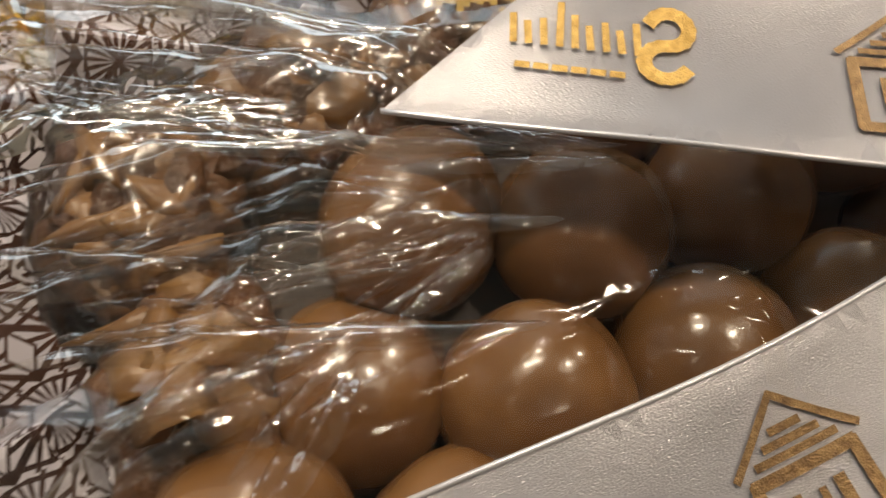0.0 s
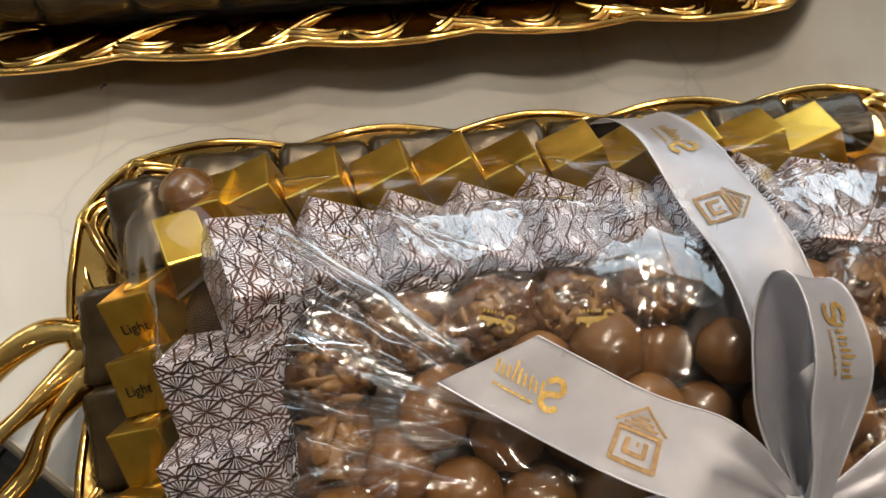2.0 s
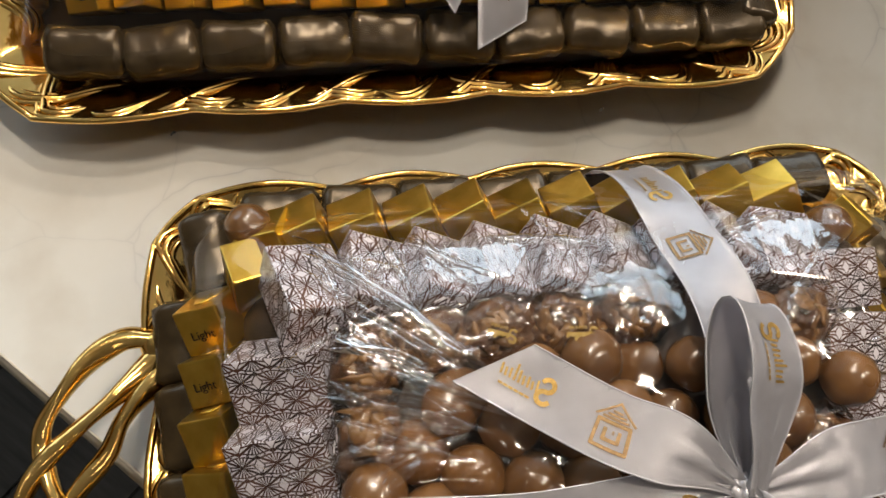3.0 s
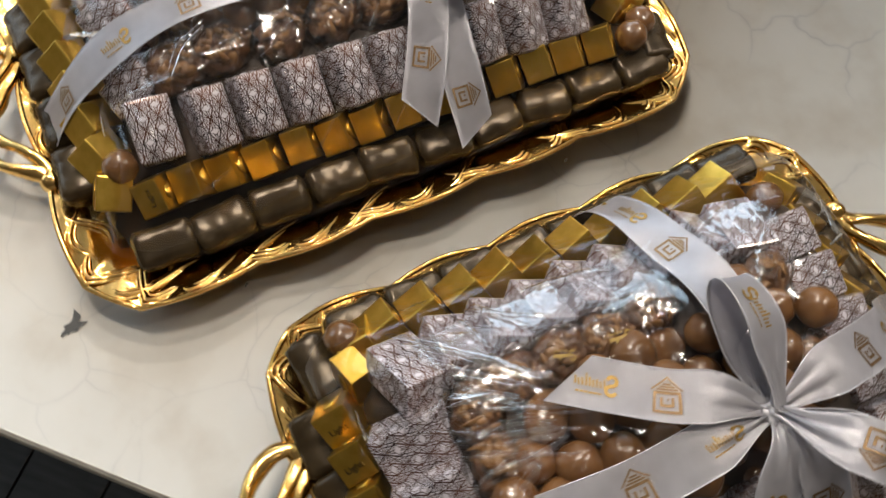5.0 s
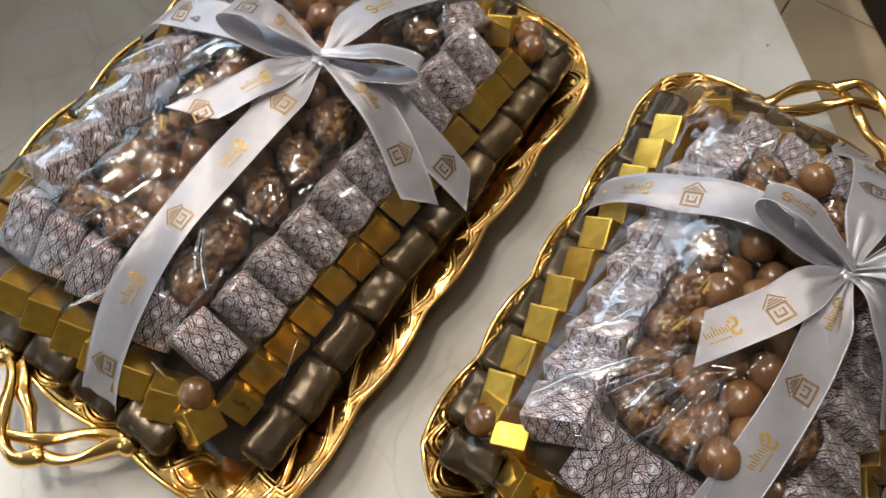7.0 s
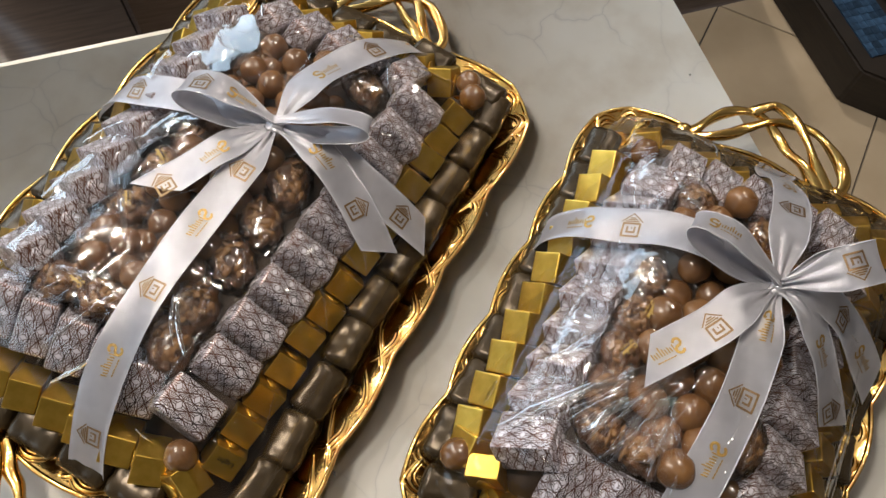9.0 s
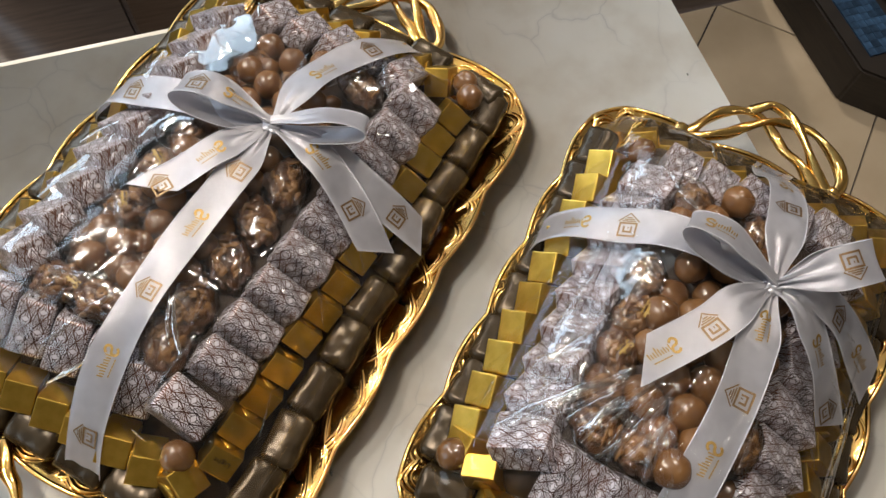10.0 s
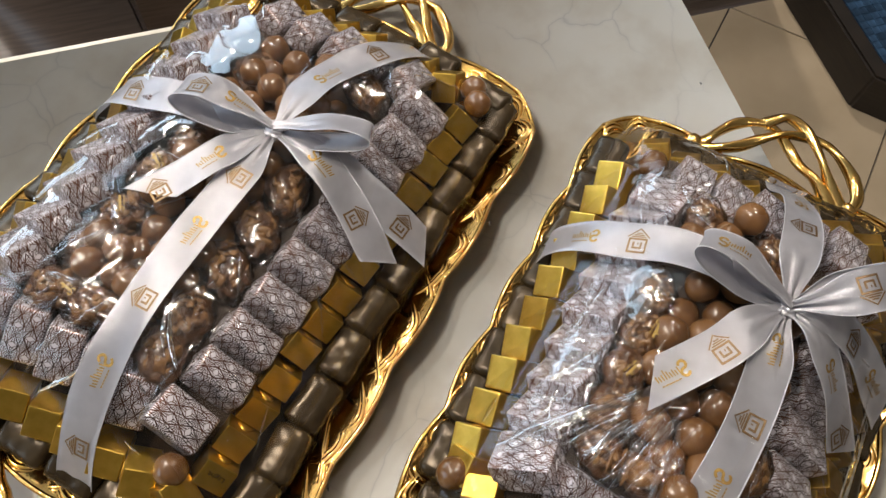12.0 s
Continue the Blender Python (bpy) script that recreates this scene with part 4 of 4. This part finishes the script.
SWIRL += [[(-0.28 + 0.1 * k, -0.1), (-0.25 + 0.1 * k, (0.12, 0.05, 0.1, 0.06, 0.13, 0.22, 0.08, 0.05, 0.1)[k])] for k in range(9)]
BARS = [[(-0.2 + 0.12 * k, -0.28), (-0.13 + 0.12 * k, -0.28)] for k in range(6)]


def ribbon(thing, name, spine, across, width=0.030, prints=(), cut=0.0, label=""):
    """A satin strip along a spine; across: the width's direction at each spine point; prints: (metres along, kind)."""
    line = smooth_line(spine, 0.0025)
    closed = name == "loop"
    seed = spine[1][0] * 90
    side = smooth_line(across, 0.0025) if len(across) > 1 else [Vector(across[0])] * 2
    n = len(line)
    away = [0.0]
    for p, q in zip(line, line[1:]):
        away.append(away[-1] + (q - p).length)
    total = away[-1]

    def at(s):
        s = min(max(s, 0), total)
        k = min(n - 2, max(0, int(np.searchsorted(away, s)) - 1))
        f = (s - away[k]) / max(away[k + 1] - away[k], 1e-9)
        p = line[k].lerp(line[k + 1], f)
        way = (line[min(k + 2, n - 1)] - line[max(k - 1, 0)]).normalized()
        g = (s / total) * (len(side) - 1)
        i = min(int(g), len(side) - 2)
        w = side[i].lerp(side[i + 1], g - i)
        w = (w - way * w.dot(way)).normalized()
        return p, w, way.cross(w)

    def spot(s, t, lift=0.0):
        p, w, up = at(s)
        near = min(s, total - s) if closed else s
        f = min(1.0, near / 0.045)
        pinch = 0.24 + 0.76 * f * f * (3 - 2 * f)
        gather = (1 - f) * 0.0035 * math.cos(t / width * 15.0)
        curl = 0.0013 * math.sin(s * 55 + t * 90) * f + 0.09 * t * math.sin(s * 24 + seed)
        if up.z < 0 and not closed:
            up = -up
        return p + w * t * pinch + up * (lift + curl + gather)

    def end(t):
        return total - abs(cut) * (0.5 - math.copysign(1, cut) * t / width)

    bm = bmesh.new()
    uv = bm.loops.layers.uv.new("UVMap")
    cols, rows = 8, max(8, int(total / 0.003))
    grid, coord = [], {}
    for i in range(rows + 1):
        row = []
        for j in range(cols + 1):
            t = (j / cols - 0.5) * width
            s = i / rows * end(t)
            v = bm.verts.new(spot(s, t))
            coord[v] = (s, t)
            row.append(v)
        grid.append(row)
    for i in range(rows):
        for j in range(cols):
            f = bm.faces.new((grid[i][j], grid[i + 1][j], grid[i + 1][j + 1], grid[i][j + 1]))
            for l in f.loops:
                l[uv].uv = coord[l.vert]
    solid = bmesh.ops.solidify(bm, geom=list(bm.faces), thickness=0.0004)
    ob = part(name, bm, SATIN, thing, label)
    # woven edges
    for e in (-1, 1):
        bm = bmesh.new()
        tube(bm, [spot(i / rows * end(e * width / 2), e * width / 2) for i in range(rows + 1)], 0.0004, 5)
        part("selvedge", bm, SATIN, ob)
    for s0, kind in prints:
        bm = bmesh.new()
        shapes = {"house": HOUSE, "script": SWIRL + BARS}[kind]
        size = 0.84 * width if kind == "house" else 0.68 * width
        for shape in shapes:
            thick = (0.0008 if len(shape) > 3 else 0.0005) if kind == "house" else (0.001 if len(shape) > 7 else 0.0005)
            for (x0, y0), (x1, y1) in zip(shape, shape[1:]):
                d = Vector((x1 - x0, y1 - y0)) * size
                nrm = Vector((-d.y, d.x)).normalized() * thick
                ex = d.normalized() * thick * 0.6
                cells = max(2, int(d.length / 0.0015))
                last = None
                for k in range(cells + 1):
                    c = Vector((x0, y0)) * size - ex + (d + 2 * ex) * (k / cells)
                    pair = [bm.verts.new(spot(s0 + c.x + sg * nrm.x, c.y + sg * nrm.y, 0.0005)) for sg in (-1, 1)]
                    if last:
                        bm.faces.new((last[0], pair[0], pair[1], last[1]))
                    last = pair
        part("gold_print", bm, BRONZE if kind == "house" else PRINT, ob, "gold foil print", False)
    return ob


def knot(thing, x, y, z, r=0.009):
    bm = bmesh.new()
    bmesh.ops.create_icosphere(bm, subdivisions=4, radius=r, matrix=pose(x, y, z))
    c = Vector((x, y, z))
    for v in bm.verts:
        d = (v.co - c).normalized()
        v.co = c + (v.co - c) * (0.9 + 0.16 * math.sin(d.x * 9 + d.z * 5) * 0.5 + 0.2 * noise.noise(d * 2.5))
        v.co.z = c.z + (v.co.z - c.z) * 0.7
    part("knot", bm, SATIN, thing)


def bow_loop(thing, root, way, length, width, lean, prints, gap=1.0):
    """A bow's loop: out and back with a round end, its width leaning to one side."""
    d = Vector(way).normalized()
    flat = d.cross(Vector((0, 0, 1))).normalized()
    w = (flat * math.cos(lean) - Vector((0, 0, 1)) * math.sin(lean)).normalized()
    n = w.cross(d).normalized()
    if n.z < 0:
        n = -n
    lift = Vector((0, 0, 0.007 + width / 2 * math.sin(lean) * 0.7))
    spine = [root]
    for f, g in ((0.3, -0.12), (0.6, -0.15), (0.82, -0.12), (0.96, -0.03), (1.0, 0.07), (0.96, 0.17), (0.82, 0.25), (0.6, 0.27), (0.3, 0.19)):
        spine.append(root + d * length * f + n * length * g * gap + lift * min(1, f * 1.6))
    spine.append(root + Vector((0, 0, 0.006)))
    return ribbon(thing, "loop", spine, [w], width, prints)


# large tray's bow
K = Vector((0.344, 0.540, 0.112))
bow = tagged(new("ribbon_bow"), "white satin ribbon bow with gold print on the large tray", "ribbon", "satin bows")
knot(bow, *K)
ribbon(bow, "band", [K, (0.293, 0.540, 0.114), (0.228, 0.542, 0.113), (0.161, 0.541, 0.109), (0.119, 0.540, 0.094), (0.085, 0.537, 0.072), (0.06, 0.533, 0.05), (0.046, 0.53, 0.034)], [(0, 1, 0)],
       0.030, [(0.05, "house"), (0.105, "script"), (0.165, "house"), (0.225, "script"), (0.285, "house")])
ribbon(bow, "band", [K, (0.39, 0.538, 0.116), (0.43, 0.528, 0.109), (0.468, 0.516, 0.094), (0.50, 0.506, 0.07), (0.522, 0.502, 0.045), (0.53, 0.50, 0.03)], [(0, 1, 0)], 0.030,
       [(0.07, "script"), (0.125, "house")])
ribbon(bow, "band", [K, (0.338, 0.58, 0.116), (0.333, 0.625, 0.111), (0.329, 0.655, 0.102), (0.325, 0.69, 0.085), (0.323, 0.715, 0.055), (0.322, 0.728, 0.03)], [(1, 0, 0)], 0.030, [(0.135, "house")])
ribbon(bow, "tail", [K, (0.305, 0.562, 0.117), (0.271, 0.578, 0.115), (0.236, 0.596, 0.112)], [(0.6, 0.8, 0)], 0.030, [(0.055, "script"), (0.1, "house")], 0.03)
ribbon(bow, "tail", [K, (0.341, 0.50, 0.112), (0.326, 0.459, 0.094), (0.299, 0.414, 0.064)], [(1, 0.2, 0)], 0.030, [(0.05, "script"), (0.1, "house")], 0.016)
ribbon(bow, "tail", [K, (0.347, 0.495, 0.108), (0.343, 0.447, 0.084), (0.340, 0.392, 0.046)], [(1, 0.15, 0)], 0.030, [(0.13, "house")], -0.016)

bow_loop(bow, K, (-0.22, 0.97, 0.05), 0.080, 0.030, 0.5, [(0.11, "house"), (0.145, "script")], 0.7)
bow_loop(bow, K, (0.37, -0.93, 0.06), 0.080, 0.027, -0.42, [(0.03, "script")], 0.55)

# small tray's bow
K = Vector((0.393, 0.134, 0.130))
bow = tagged(new("ribbon_bow"), "white satin ribbon bow with gold print on the small tray", "ribbon", "satin bows")
knot(bow, *K)
ribbon(bow, "band", [K, (0.400, 0.18, 0.136), (0.403, 0.22, 0.126), (0.401, 0.253, 0.105), (0.398, 0.285, 0.086), (0.396, 0.306, 0.060), (0.395, 0.314, 0.032)], [(1, 0, 0)], 0.030, [(0.12, "house"), (0.165, "script")])
ribbon(bow, "tail", [K, (0.368, 0.152, 0.139), (0.340, 0.166, 0.138), (0.311, 0.186, 0.135), (0.2862, 0.205, 0.128)], [(0.5, 0.86, 0)], 0.030, [(0.065, "house"), (0.105, "script")], -0.022)
ribbon(bow, "band", [K, (0.35, 0.132, 0.131), (0.305, 0.130, 0.126), (0.26, 0.133, 0.121), (0.215, 0.137, 0.106), (0.175, 0.140, 0.075), (0.15, 0.139, 0.05), (0.142, 0.14, 0.032)], [(0, 1, 0)], 0.030,
       [(0.035, "script"), (0.09, "house"), (0.14, "script")])
ribbon(bow, "band", [K, (0.43, 0.141, 0.138), (0.462, 0.143, 0.130), (0.495, 0.146, 0.110), (0.53, 0.15, 0.07), (0.555, 0.152, 0.045), (0.563, 0.153, 0.032)], [(0, 1, 0)], 0.030, [(0.075, "house"), (0.12, "script")])
ribbon(bow, "tail", [K, (0.385, 0.112, 0.132), (0.365, 0.080, 0.110), (0.335, 0.045, 0.068)], [(1, -0.3, 0)], 0.030, [(0.06, "script"), (0.11, "house")], 0.014)
ribbon(bow, "tail", [K, (0.402, 0.108, 0.130), (0.402, 0.075, 0.112), (0.395, 0.035, 0.070), (0.392, 0.02, 0.05)], [(1, -0.2, 0)], 0.030, [(0.06, "house"), (0.11, "script")], -0.014)
bow_loop(bow, K, (0.06, 0.99, 0.10), 0.078, 0.030, 0.55, [(0.11, "script")], 0.6)
bow_loop(bow, K, (0.64, -0.76, 0.10), 0.070, 0.030, 0.35, [(0.11, "house")])


def flat_print(parent, x, y, z, rz, size, mat):
    """A small printed mark lying on a wrapper."""
    bm = bmesh.new()
    for shape in SWIRL + BARS:
        for (x0, y0), (x1, y1) in zip(shape, shape[1:]):
            d = Vector((x1 - x0, y1 - y0))
            nrm = Vector((-d.y, d.x)).normalized() * 0.05
            bm.faces.new([bm.verts.new(Vector((a + sg * nrm.x, b + sg * nrm.y, 0)) * size) for a, b, sg in ((x0, y0, -1), (x1, y1, -1), (x1, y1, 1), (x0, y0, 1))])
    ob = part("printed_mark", bm, mat, parent, "printed mark", False)
    ob.matrix_parent_inverse = parent.matrix_basis.inverted()
    ob.matrix_basis = pose(x, y, z, 0, 0, rz)


named = [o for o in scene.objects if o.name.startswith("nut_cluster")]
for x, y, z, rz, size in ((0.338, 0.208, 0.1185, 175, 0.012), (0.302, 0.212, 0.1185, 160, 0.011), (0.28, 0.612, 0.0995, 60, 0.013), (0.235, 0.612, 0.0995, 40, 0.012), (0.16, 0.60, 0.0995, 80, 0.011)):
    near = min(named, key=lambda o: (o.matrix_basis.translation - Vector((x, y, z))).length)
    flat_print(near, x, y, z, rz, size, YELLOW)
